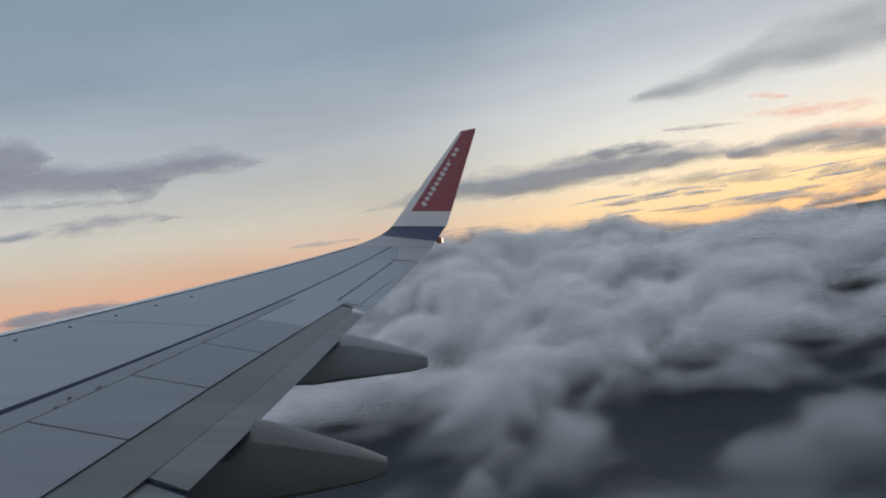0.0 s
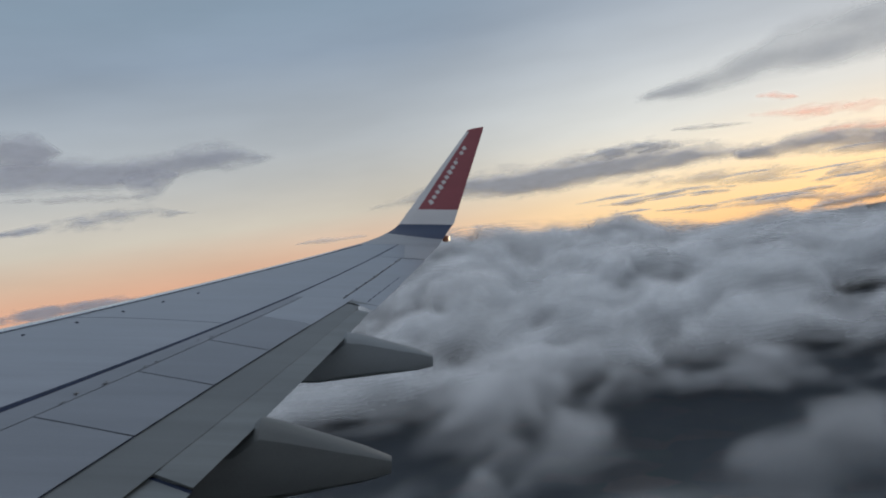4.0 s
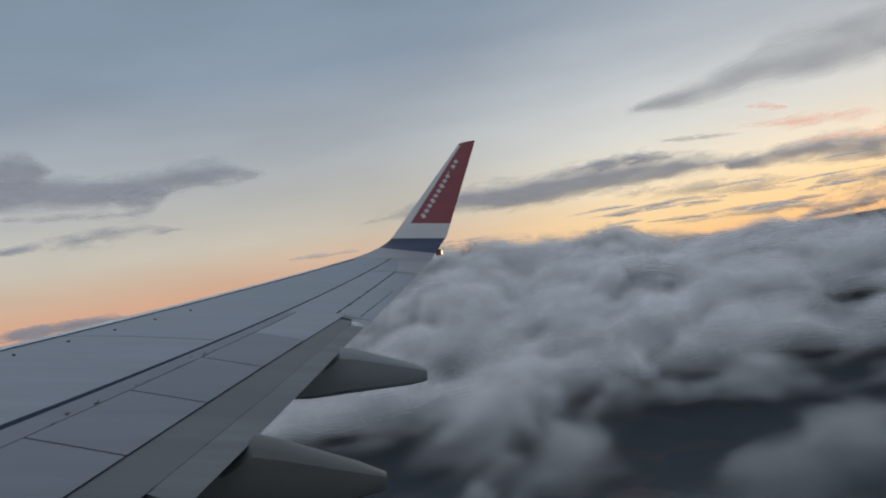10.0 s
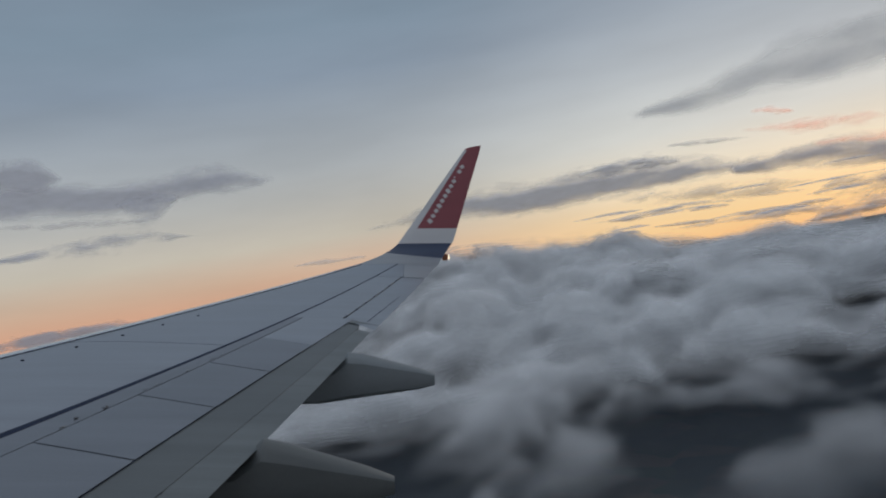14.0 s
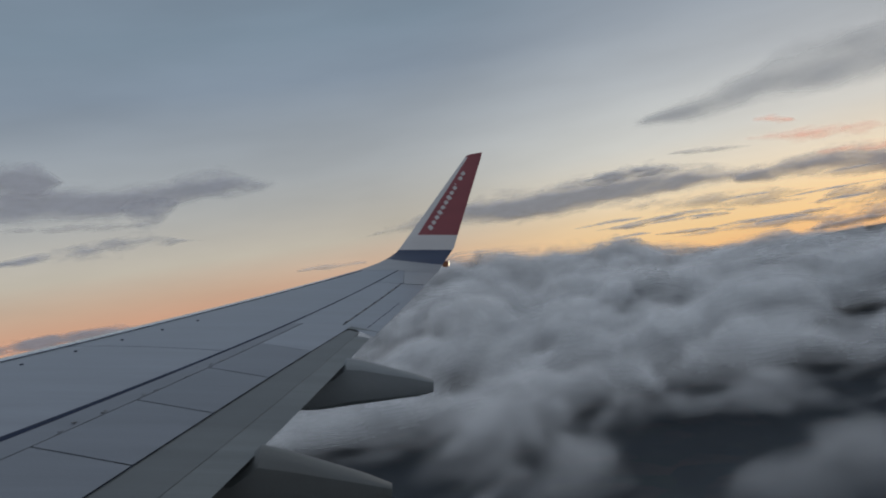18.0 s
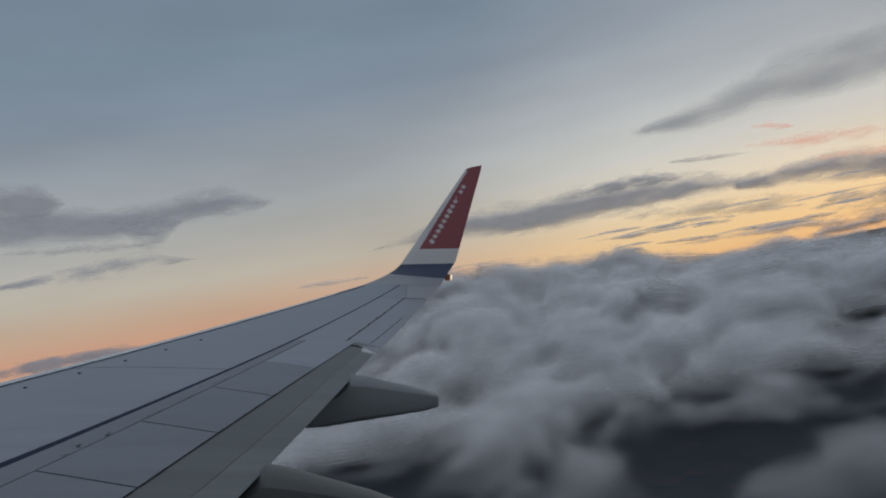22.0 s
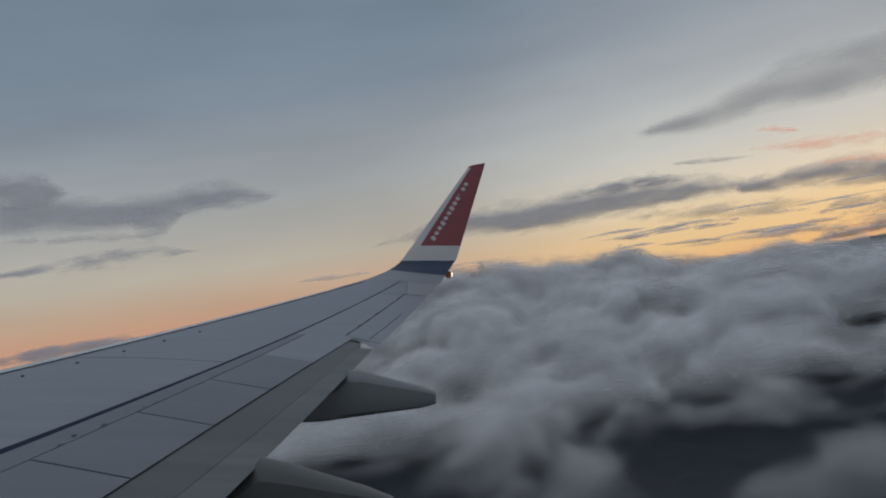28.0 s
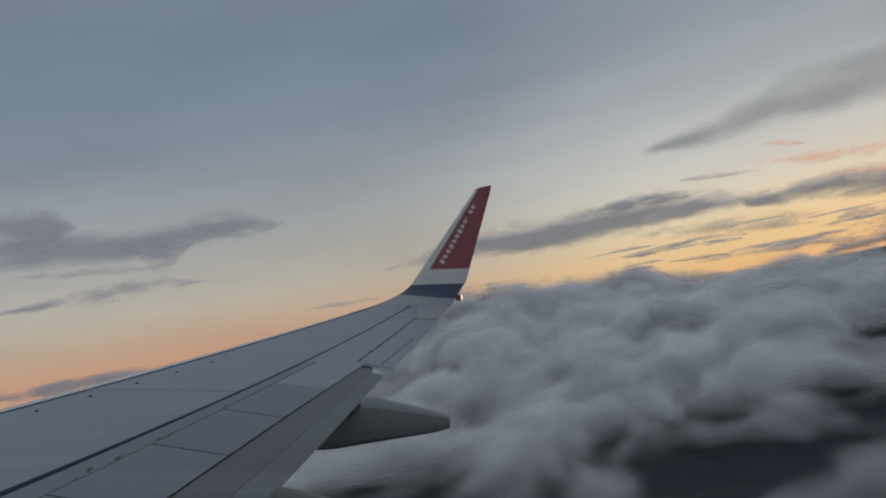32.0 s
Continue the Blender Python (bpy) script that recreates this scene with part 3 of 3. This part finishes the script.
# ---------------------------------------------------------------- the cabin wall round the window
def cabin_wall():
    """A plain stretch of the fuselage's side with one rounded window opening, two skins thick."""
    bm = bmesh.new()
    wx, wz, mid = 8.81, 1.836, 1.20
    xs = sorted([-1.0 + 15.0 * i / 30 for i in range(31)] + [wx + 0.02 * i for i in range(-12, 13)])
    angs = sorted([radians(-180 + 5 * i) for i in range(73)] + [math.asin((wz - mid) / 1.9) + 0.0105 * i for i in range(-16, 17)])
    made = {}

    def vert(i, j, r):
        if (i, j, r) not in made:
            made[i, j, r] = bm.verts.new((xs[i], r * math.cos(angs[j]), mid + r * math.sin(angs[j])))
        return made[i, j, r]

    keep = set()
    for i in range(len(xs) - 1):
        for j in range(len(angs) - 1):
            dx = ((xs[i] + xs[i + 1]) / 2 - wx) / 0.16
            dz = (mid + 1.9 * math.sin((angs[j] + angs[j + 1]) / 2) - wz) / 0.21
            if abs(dx) ** 3 + abs(dz) ** 3 > 1:
                keep.add((i, j))
    for i, j in keep:
        for r in (1.875, 1.90):
            bm.faces.new((vert(i, j, r), vert(i + 1, j, r), vert(i + 1, j + 1, r), vert(i, j + 1, r)))
        for di, dj, e in ((1, 0, ((1, 0), (1, 1))), (-1, 0, ((0, 0), (0, 1))), (0, 1, ((0, 1), (1, 1))), (0, -1, ((0, 0), (1, 0)))):
            if (i + di, j + dj) not in keep:
                p, q = e
                bm.faces.new((vert(i + p[0], j + p[1], 1.875), vert(i + q[0], j + q[1], 1.875), vert(i + q[0], j + q[1], 1.90), vert(i + p[0], j + p[1], 1.90)))
    return bm


wall = part("cabin_wall", cabin_wall(), WINGLET_WHITE, None)
wall.matrix_world = AIRCRAFT
tagged(wall, "plain white rounded fuselage with one window opening", "wall", kind="structure")
smooth(wall, 40)


# ---------------------------------------------------------------- clouds below and land
def fbm(x, y, octaves=5, rough=0.5, seed=0):
    """Smooth value noise on numpy arrays, about -1 to 1."""
    rng = np.random.RandomState(100 + seed)
    table = rng.rand(256, 256)
    total, amp, norm_sum = np.zeros_like(x), 1.0, 0.0
    ca, sa = math.cos(0.6), math.sin(0.6)
    for o in range(octaves):
        xi, yi = np.floor(x).astype(int), np.floor(y).astype(int)
        fx, fy = x - xi, y - yi
        fx, fy = fx ** 3 * (fx * (fx * 6 - 15) + 10), fy ** 3 * (fy * (fy * 6 - 15) + 10)
        a, b = table[xi % 256, yi % 256], table[(xi + 1) % 256, yi % 256]
        c, d = table[xi % 256, (yi + 1) % 256], table[(xi + 1) % 256, (yi + 1) % 256]
        total += amp * (2 * (a * (1 - fx) * (1 - fy) + b * fx * (1 - fy) + c * (1 - fx) * fy + d * fx * fy) - 1)
        norm_sum += amp
        amp *= rough
        x, y = (ca * x - sa * y) * 2.03 + 17.3, (sa * x + ca * y) * 2.03 + 5.1
    return total / norm_sum


def grid_object(name, P, density, mat, close=False):
    rows_n, cols_n = P.shape[:2]
    idx = np.arange(rows_n * cols_n).reshape(rows_n, cols_n)
    right = np.roll(idx, -1, axis=1) if close else None
    a = idx[:-1] if close else idx[:-1, :-1]
    b = right[:-1] if close else idx[:-1, 1:]
    c = right[1:] if close else idx[1:, 1:]
    d = idx[1:] if close else idx[1:, :-1]
    faces = np.stack([a, b, c, d], -1).reshape(-1, 4)
    faces = faces[density.reshape(-1)[faces].max(axis=1) > 0.0]
    me = bpy.data.meshes.new(name)
    me.vertices.add(rows_n * cols_n)
    me.vertices.foreach_set("co", P.reshape(-1).astype(np.float32))
    me.loops.add(faces.size)
    me.loops.foreach_set("vertex_index", faces.reshape(-1).astype(np.int32))
    me.polygons.add(len(faces))
    me.polygons.foreach_set("loop_start", np.arange(0, faces.size, 4, dtype=np.int32))
    me.update(calc_edges=True)
    at = me.attributes.new("vapour_mass", "FLOAT", "POINT")
    at.data.foreach_set("value", density.reshape(-1).astype(np.float32))
    me.shade_smooth()
    me.materials.append(mat)
    return new(name, me)


# a fine sector in view, and a coarse ring that closes the deck all round
AZ = np.radians(np.linspace(-19, 40, 310))
RAD = 430.0 * (4750.0 / 430.0) ** np.linspace(0, 1, 255)
GA, GR = np.meshgrid(AZ, RAD)
GX, GY = GR * np.sin(GA), GR * np.cos(GA)
GD = np.degrees(GA)


def step(x):
    x = np.clip(x, 0, 1)
    return x * x * (3 - 2 * x)


def billow(x, y, seed):
    """Rounded heads with creases between them, 0 to 1: distance to scattered centres."""
    rng = np.random.RandomState(500 + seed)
    ox, oy, hh = rng.rand(128, 128), rng.rand(128, 128), 0.45 + 0.55 * rng.rand(128, 128)
    xi, yi = np.floor(x).astype(int), np.floor(y).astype(int)
    best = np.zeros_like(x)
    for i in (-1, 0, 1):
        for j in (-1, 0, 1):
            cx, cy = (xi + i) % 128, (yi + j) % 128
            d2 = (xi + i + ox[cx, cy] - x) ** 2 + (yi + j + oy[cx, cy] - y) ** 2
            best = np.maximum(best, hh[cx, cy] * np.clip(1 - d2 / 1.1, 0, 1) ** 0.75)
    return best


def fbm3(x, y, z, octaves=4, rough=0.5, seed=0):
    """Smooth value noise in space on numpy arrays, about -1 to 1."""
    rng = np.random.RandomState(700 + seed)
    table = rng.rand(64, 64, 64)
    total, amp, norm_sum = np.zeros_like(x), 1.0, 0.0
    for o in range(octaves):
        lo = [np.floor(c).astype(int) for c in (x, y, z)]
        fr = [c - i for c, i in zip((x, y, z), lo)]
        fr = [f * f * (3 - 2 * f) for f in fr]
        value = np.zeros_like(x)
        for i in (0, 1):
            for j in (0, 1):
                for k in (0, 1):
                    weight = (fr[0] if i else 1 - fr[0]) * (fr[1] if j else 1 - fr[1]) * (fr[2] if k else 1 - fr[2])
                    value += weight * table[(lo[0] + i) % 64, (lo[1] + j) % 64, (lo[2] + k) % 64]
        total += amp * (2 * value - 1)
        norm_sum += amp
        amp *= rough
        x, y, z = (0.8 * x - 0.6 * y) * 2.05 + 7.3, (0.6 * x + 0.8 * y) * 2.05 + 3.1, z * 2.05 + 11.7
    return total / norm_sum


# breaks in the deck through which the land shows: azimuth, distance, width, depth, strength
HOLES = [(17.5, 900, 130, 85, 0.52), (28.0, 1400, 125, 190, 0.95), (26.0, 720, 90, 50, 0.35), (5.5, 800, 150, 90, 0.35)]
WX = GX + 120 * fbm(GX / 520, GY / 520, 2, 0.5, 1) + 40 * fbm(GX / 170, GY / 170, 4, 0.5, 11)
WY = GY + 120 * fbm(GX / 520, GY / 520, 2, 0.5, 2) + 40 * fbm(GX / 170, GY / 170, 4, 0.5, 12)
COVER = 1.0 + 0.40 * fbm(WX / 330, WY / 240, 4, 0.5, 6) + np.interp(GR, [900, 1700], [0.15, 0.40]) * fbm(WX / 130, WY / 90, 4, 0.55, 16) - np.interp(GR, [450, 700, 950, 1250, 1700], [0.30, 0.30, 0.30, 0.22, 0.02])
TORN = 0.8 + 1.3 * fbm(WX / 150, WY / 120, 4, 0.5, 14)
for az, r, wide_m, deep_m, deep in HOLES:
    hx, hy = r * math.sin(radians(az)), r * math.cos(radians(az))
    ca, sa = math.cos(radians(az)), math.sin(radians(az))
    px, py = 0.65 * GX + 0.35 * WX - hx, 0.65 * GY + 0.35 * WY - hy
    across, along = px * ca - py * sa, px * sa + py * ca
    COVER -= deep * TORN * np.exp(-(across / wide_m) ** 2 - (along / deep_m) ** 2)
HEADS = billow(WX / 250, WY / 250, 1)
MIDS = billow(WX / 120, WY / 120, 2)
SMALL = billow(WX / 58, WY / 58, 3)
CREST_EL = np.interp(GD, [-19, -8, -3, 1, 9, 18, 30, 40], [-1.0, -0.4, 0.7, 1.4, 0.9, 0.0, -1.0, -1.4])
BANK_R = 2250 + 320 * fbm(GX / 700, GY / 700, 3, 0.5, 9)
RISE = step((GR - 700) / (BANK_R - 700)) ** 1.25
PAST = step((GR - BANK_R) / (4900 - BANK_R))
BASE = 150 * (1 - RISE) + (EYE_Z + BANK_R * np.tan(np.radians(CREST_EL))) * RISE - 90 * PAST
ROUGH = (0.12 + 0.88 * step((GR - 850) / 900)) * (1 - 0.5 * PAST)
THIN = np.interp(GR, [430, 800, 1100, 1500], [0.36, 0.42, 0.58, 1.0])
TOPZ = BASE + ROUGH * (88 * (HEADS - 0.55) + 50 * (MIDS - 0.5) + 20 * (SMALL - 0.5))
MEAN = BASE + 0.75 * (TOPZ - BASE - ROUGH * 20 * (SMALL - 0.5))
FRAY = np.clip((40 - GD) / 2, 0, 1) * np.clip((GD + 19) / 2, 0, 1)

deck = grid_object("cloud_deck", np.stack([GX, GY, MEAN - 46], -1)[::2, ::2], (np.clip(1.5 * COVER - 0.4, 0, 1.3) * step((GR - 1250) / 600))[::2, ::2], DECK)
tagged(deck, "grey billowing cloud deck with dark gaps under the wing", "clouds", kind="stuff")
LAYERS = 14
for k in range(LAYERS):
    Z = MEAN - 42 + 5.6 * k
    Z = Z + 2.2 * fbm(GX / 150 + 9.7 * k, GY / 150, 2, 0.5, 60 + k) * step((GR - 1100) / 500)
    ragged = fbm3(WX / 105, WY / 105, Z / 60, 3, 0.5, 40)
    mass = 0.1 + (TOPZ - Z) / 38 + np.interp(GR, [900, 1500], [1.5, 1.1]) * ragged + 1.6 * (COVER - 0.85)
    layer = grid_object("cloud_layer", np.stack([GX, GY, Z + 2.5 * ragged], -1), np.clip(mass, 0, 1) * THIN * FRAY * (1 - step((GR - BANK_R - 250) / 700)), VAPOUR)
    tagged(layer, "soft grey vapour of the billowing cloud bank", "clouds", kind="stuff")

wide_az = np.radians(np.linspace(39.5, 340.5, 90))
WA, WR = np.meshgrid(wide_az, RAD[::6])
ring_z = 150 + 150 * step((WR - 700) / 1600)
ring = grid_object("cloud_deck", np.stack([WR * np.sin(WA), WR * np.cos(WA), ring_z + 22 * fbm(WR * np.sin(WA) / 200, WR * np.cos(WA) / 200, 4, 0.5, 4)], -1), np.full_like(WR, 1.0), DECK)
tagged(ring, "grey cloud deck behind the aircraft", "clouds", kind="stuff")
# tinted sheet in place of hazy air, added to lift the black gaps
haze = grid_object("haze_tint_sheet", np.stack([GX, GY, MEAN - 60], -1)[::2, ::2], np.full_like(GR, 0.8)[::2, ::2], HAZE_TINT)
tagged(haze, "blue grey sheet that paints evening haze over the land", "haze", kind="stuff")

gr = 40.0 * (4900.0 / 40.0) ** np.linspace(0, 1, 90)
ga = np.radians(np.linspace(0, 360, 181)[:-1])
A2, R2 = np.meshgrid(ga, gr)
X2, Y2 = R2 * np.sin(A2), R2 * np.cos(A2)
Z2 = 12 * fbm(X2 / 700, Y2 / 700, 4, 0.5, 30) + 300 * step((R2 - 2200) / 2700) ** 1.5
ground = grid_object("ground", np.stack([X2, Y2, Z2], -1), np.ones_like(X2), LAND, True)
tagged(ground, "dark dusk farmland and woods far below the clouds", "land", kind="structure")


# ---------------------------------------------------------------- clouds in the sky
def sky_cloud(name, mat, label, spine, seed, radius=4600.0):
    """A far cloud along a line of azimuth, elevation and half height, in degrees."""
    length = abs(spine[-1][0] - spine[0][0])
    nu, nv = int(min(300, max(60, length * 12))), 38
    k = np.array([p[0] for p in spine])
    az = np.linspace(k[0], k[-1], nu)
    s = np.linspace(0, 1, nu)
    el = np.interp(az, k, [p[1] for p in spine])
    half = np.interp(az, k, [p[2] for p in spine])
    ease = np.ones(9) / 9
    el = np.convolve(np.pad(el, 4, "edge"), ease, "valid")
    half = np.convolve(np.pad(half, 4, "edge"), ease, "valid")
    v = np.linspace(-1.7, 1.7, nv)
    U, V = np.meshgrid(np.arange(nu), v, indexing="ij")
    AZd, ELd = az[U], el[U] + V * half[U]
    size = 0.35 + 0.9 * float(half.max())
    ragged = 0.55 if half.max() > 1 or half.max() < 0.36 else 0.9
    n1 = fbm(AZd / (2.4 * size) + seed * 3.7, ELd / (0.62 * size) + 3.1 * seed, 3 if mat is SOFT else 6, 0.5, seed)
    n2 = fbm(AZd / (6.0 * size) + 2 * seed, ELd / (2.0 * size), 4, 0.5, seed + 50)
    n3 = fbm(AZd / (0.8 * size) + 1.3 * seed, ELd / (0.30 * size), 4, 0.6, seed + 90)
    ends = np.clip(np.minimum(s, 1 - s) * 6, 0, 1)[U]
    d = (1.0 if half.max() > 1 else 0.86) - np.abs(V + 0.55 * n2) ** 1.4 - 0.5 * (1 - ends) + ragged * n1 + 0.35 * n2 + (0.06 if mat is SOFT else 0.20) * n3
    edge = np.clip((1.7 - np.abs(V)) * 2.2, 0, 1) * np.clip(np.minimum(s, 1 - s) * 16, 0, 1)[U]
    d = np.clip(d, 0, 1.3) * edge
    r = radius - (8 if mat is SOFT else 30) * np.clip(d, 0, 1)
    a, e = np.radians(AZd), np.radians(ELd)
    P = np.stack([r * np.cos(e) * np.sin(a), r * np.cos(e) * np.cos(a), EYE_Z + r * np.sin(e)], -1)
    return tagged(grid_object(name, P, d, mat), label, "cloud", kind="structure")


# azimuth, elevation and half height along each cloud
SKY_CLOUDS = [
    ("streak_cloud", STREAK, "long blue grey cloud streak lit from behind", [(-5.7, 4.87, 0.11), (-3.5, 5.09, 0.46), (-1.5, 5.15, 0.74), (2.5, 5.40, 0.86), (6.6, 5.59, 1.31), (11.3, 5.70, 1.43), (15.8, 5.36, 1.43), (19.8, 5.02, 1.14), (23.6, 4.56, 0.57)]),
    ("streak_cloud", STREAK, "brownish fringe on top of the long streak", [(7.1, 5.97, 0.11), (10.6, 6.01, 0.51), (14.1, 6.14, 0.74), (16.4, 6.02, 0.74), (18.5, 5.71, 0.23)]),
    ("streak_cloud", STREAK, "dark grey far end of the long streak", [(20.8, 4.56, 0.34), (23.6, 4.49, 0.91), (26.2, 4.38, 1.09), (28.1, 4.25, 0.97), (30.7, 4.01, 0.86), (32.4, 3.94, 0.69)]),
    ("streak_cloud", VEIL, "pale grey underside of the long streak", [(10.3, 4.35, 0.23), (14.7, 3.71, 0.69), (18.4, 3.26, 0.86), (23.2, 2.90, 0.74), (26.9, 2.67, 0.23)]),
    ("streak_cloud", STREAK, "grey cloud streak in the yellow glow", [(25.7, 1.78, 0.29), (28.3, 1.83, 0.80), (30.2, 1.78, 0.97), (32.2, 1.72, 0.80)]),
    ("streak_cloud", STREAK, "thin grey line of cloud low in the glow", [(24.7, 0.18, 0.23), (27.9, 0.20, 0.46), (29.9, 0.25, 0.51), (31.9, 0.21, 0.46)]),
    ("streak_cloud", VEIL, "faint cloud thread above the streak", [(17.3, 6.99, 0.11), (20.2, 6.71, 0.34), (23.2, 6.24, 0.11)]),
    ("pink_cloud", PINK, "thin cloud with salmon pink sunlight painted in as glow", [(22.3, 6.88, 0.17), (25.3, 6.33, 0.57), (27.9, 6.07, 0.80), (29.7, 5.88, 0.63), (31.5, 5.56, 0.23)]),
    ("pink_cloud", PINK, "thin cloud with salmon pink sunlight painted in as glow", [(26.4, 4.97, 0.17), (28.9, 4.94, 0.51), (30.9, 4.76, 0.57), (32.5, 4.65, 0.29)]),
    ("pink_cloud", PINK, "small faint pink cloud shred", [(23.1, 8.05, 0.17), (24.6, 7.80, 0.40), (26.0, 7.30, 0.11)]),
    ("grey_cloud", SOFT, "wide soft grey cloud high in the sky", [(15.2, 9.56, 0.51), (18.3, 9.80, 0.86), (20.5, 9.97, 1.14), (23.0, 10.17, 1.49), (25.5, 10.55, 1.83), (28.3, 10.97, 2.17), (32.2, 11.49, 2.74), (35.7, 11.82, 2.97)]),
    ("streak_cloud", STREAK, "narrow cloud thread in the yellow glow", [(11.1, 2.53, 0.1), (14.2, 2.51, 0.26), (17.4, 2.7, 0.29), (21.6, 2.35, 0.13)]),
    ("streak_cloud", STREAK, "narrow cloud thread in the yellow glow", [(10.8, 1.67, 0.06), (12.7, 1.56, 0.19), (14.8, 1.45, 0.1)]),
    ("streak_cloud", STREAK, "narrow cloud thread in the yellow glow", [(15.4, 1.59, 0.06), (17.7, 1.43, 0.22), (19.9, 1.25, 0.1)]),
    ("streak_cloud", STREAK, "short cloud thread in the yellow glow", [(18, 2.22, 0.06), (19.6, 2.17, 0.26), (21.1, 2.09, 0.1)]),
    ("streak_cloud", STREAK, "narrow cloud thread in the yellow glow", [(20.5, 1.34, 0.1), (23.6, 1.18, 0.26), (25.5, 1.3, 0.29), (27.5, 1.19, 0.13)]),
    ("streak_cloud", VEIL, "short cloud thread in the yellow glow", [(21.7, 2.48, 0.1), (23.3, 2.4, 0.29), (25.7, 2.19, 0.13)]),
    ("streak_cloud", STREAK, "grey cloud streak in the yellow glow", [(26.3, 2.05, 0.16), (27.9, 1.93, 0.64), (30.4, 1.75, 0.7), (34.9, 1.77, 0.57)]),
    ("streak_cloud", STREAK, "low grey cloud sheet near the horizon", [(15.6, 1.28, 0.13), (20.6, 0.96, 0.45), (24.9, 0.67, 0.57), (29.9, 0.56, 0.64), (34.7, 0.53, 0.64)]),
    ("grey_cloud", GREYCLOUD, "dark grey ragged cloud with a drawn-out end", [(-36, 10.3, 0.7), (-28.3, 10.45, 1.5), (-25.0, 10.37, 1.35), (-21.6, 10.06, 1.25), (-17.9, 10.16, 1.25), (-14.0, 10.30, 1.15), (-10.2, 9.95, 0.4)]),
    ("grey_cloud", GREYCLOUD, "rounded grey lump on top of the dark cloud", [(-32, 12.3, 0.3), (-28.2, 12.1, 1.3), (-25.8, 11.8, 1.1), (-24.2, 11.4, 0.2)]),
    ("grey_cloud", GREYCLOUD, "drooping shred of grey cloud", [(-21.6, 9.3, 0.2), (-20.2, 8.95, 1.2), (-18.9, 8.7, 1.2), (-17.2, 9.2, 0.25)]),
    ("grey_cloud", VEIL, "thin grey cloud shred", [(-29, 8.6, 0.2), (-25.3, 8.43, 0.4), (-21.5, 8.2, 0.35), (-19.5, 8.0, 0.1)]),
    ("grey_cloud", GREYCLOUD, "long thin grey cloud shred", [(-36, 6.4, 0.2), (-28.9, 6.47, 0.22), (-23.9, 6.6, 0.6), (-21.0, 6.85, 0.85), (-19.3, 6.95, 0.7), (-17.4, 6.6, 0.18), (-15.5, 6.4, 0.06)]),
    ("thin_cloud", VEIL, "faint small cloud shred over the wing", [(-10.4, 3.32, 0.1), (-7.9, 3.23, 0.32), (-4.9, 3.15, 0.16)]),
    ("low_cloud_bank", BANKGREY, "low grey cloud bank along the horizon", [(-37.1, 1.65, 0.57), (-31.5, 1.23, 0.64), (-27.2, 1.21, 0.64), (-23.2, 1.19, 0.57), (-20.3, 1.15, 0.45), (-16.2, 1.3, 0.16)]),
]
for k, (cloud_name, cloud_mat, cloud_label, spine) in enumerate(SKY_CLOUDS):
    sky_cloud(cloud_name, cloud_mat, cloud_label, spine, k + (2 if cloud_mat is GREYCLOUD else 1), radius=4880.0 - 33.0 * k)

# many fine dark threads low in the glow
threads = random.Random(7)
for k in range(16):
    start, run = threads.uniform(9, 33), threads.uniform(2.5, 7)
    low = threads.uniform(1.0, 3.6)
    wide = threads.uniform(0.07, 0.17)
    sky_cloud("cloud_thread", STREAK, "fine dark cloud thread low in the evening glow",
              [(start, low, 0.04), (start + run * 0.4, low + 0.05, wide), (start + run * 0.7, low + 0.02, wide), (start + run, low - 0.08, 0.04)],
              60 + k, radius=3780.0 - 34.0 * k)
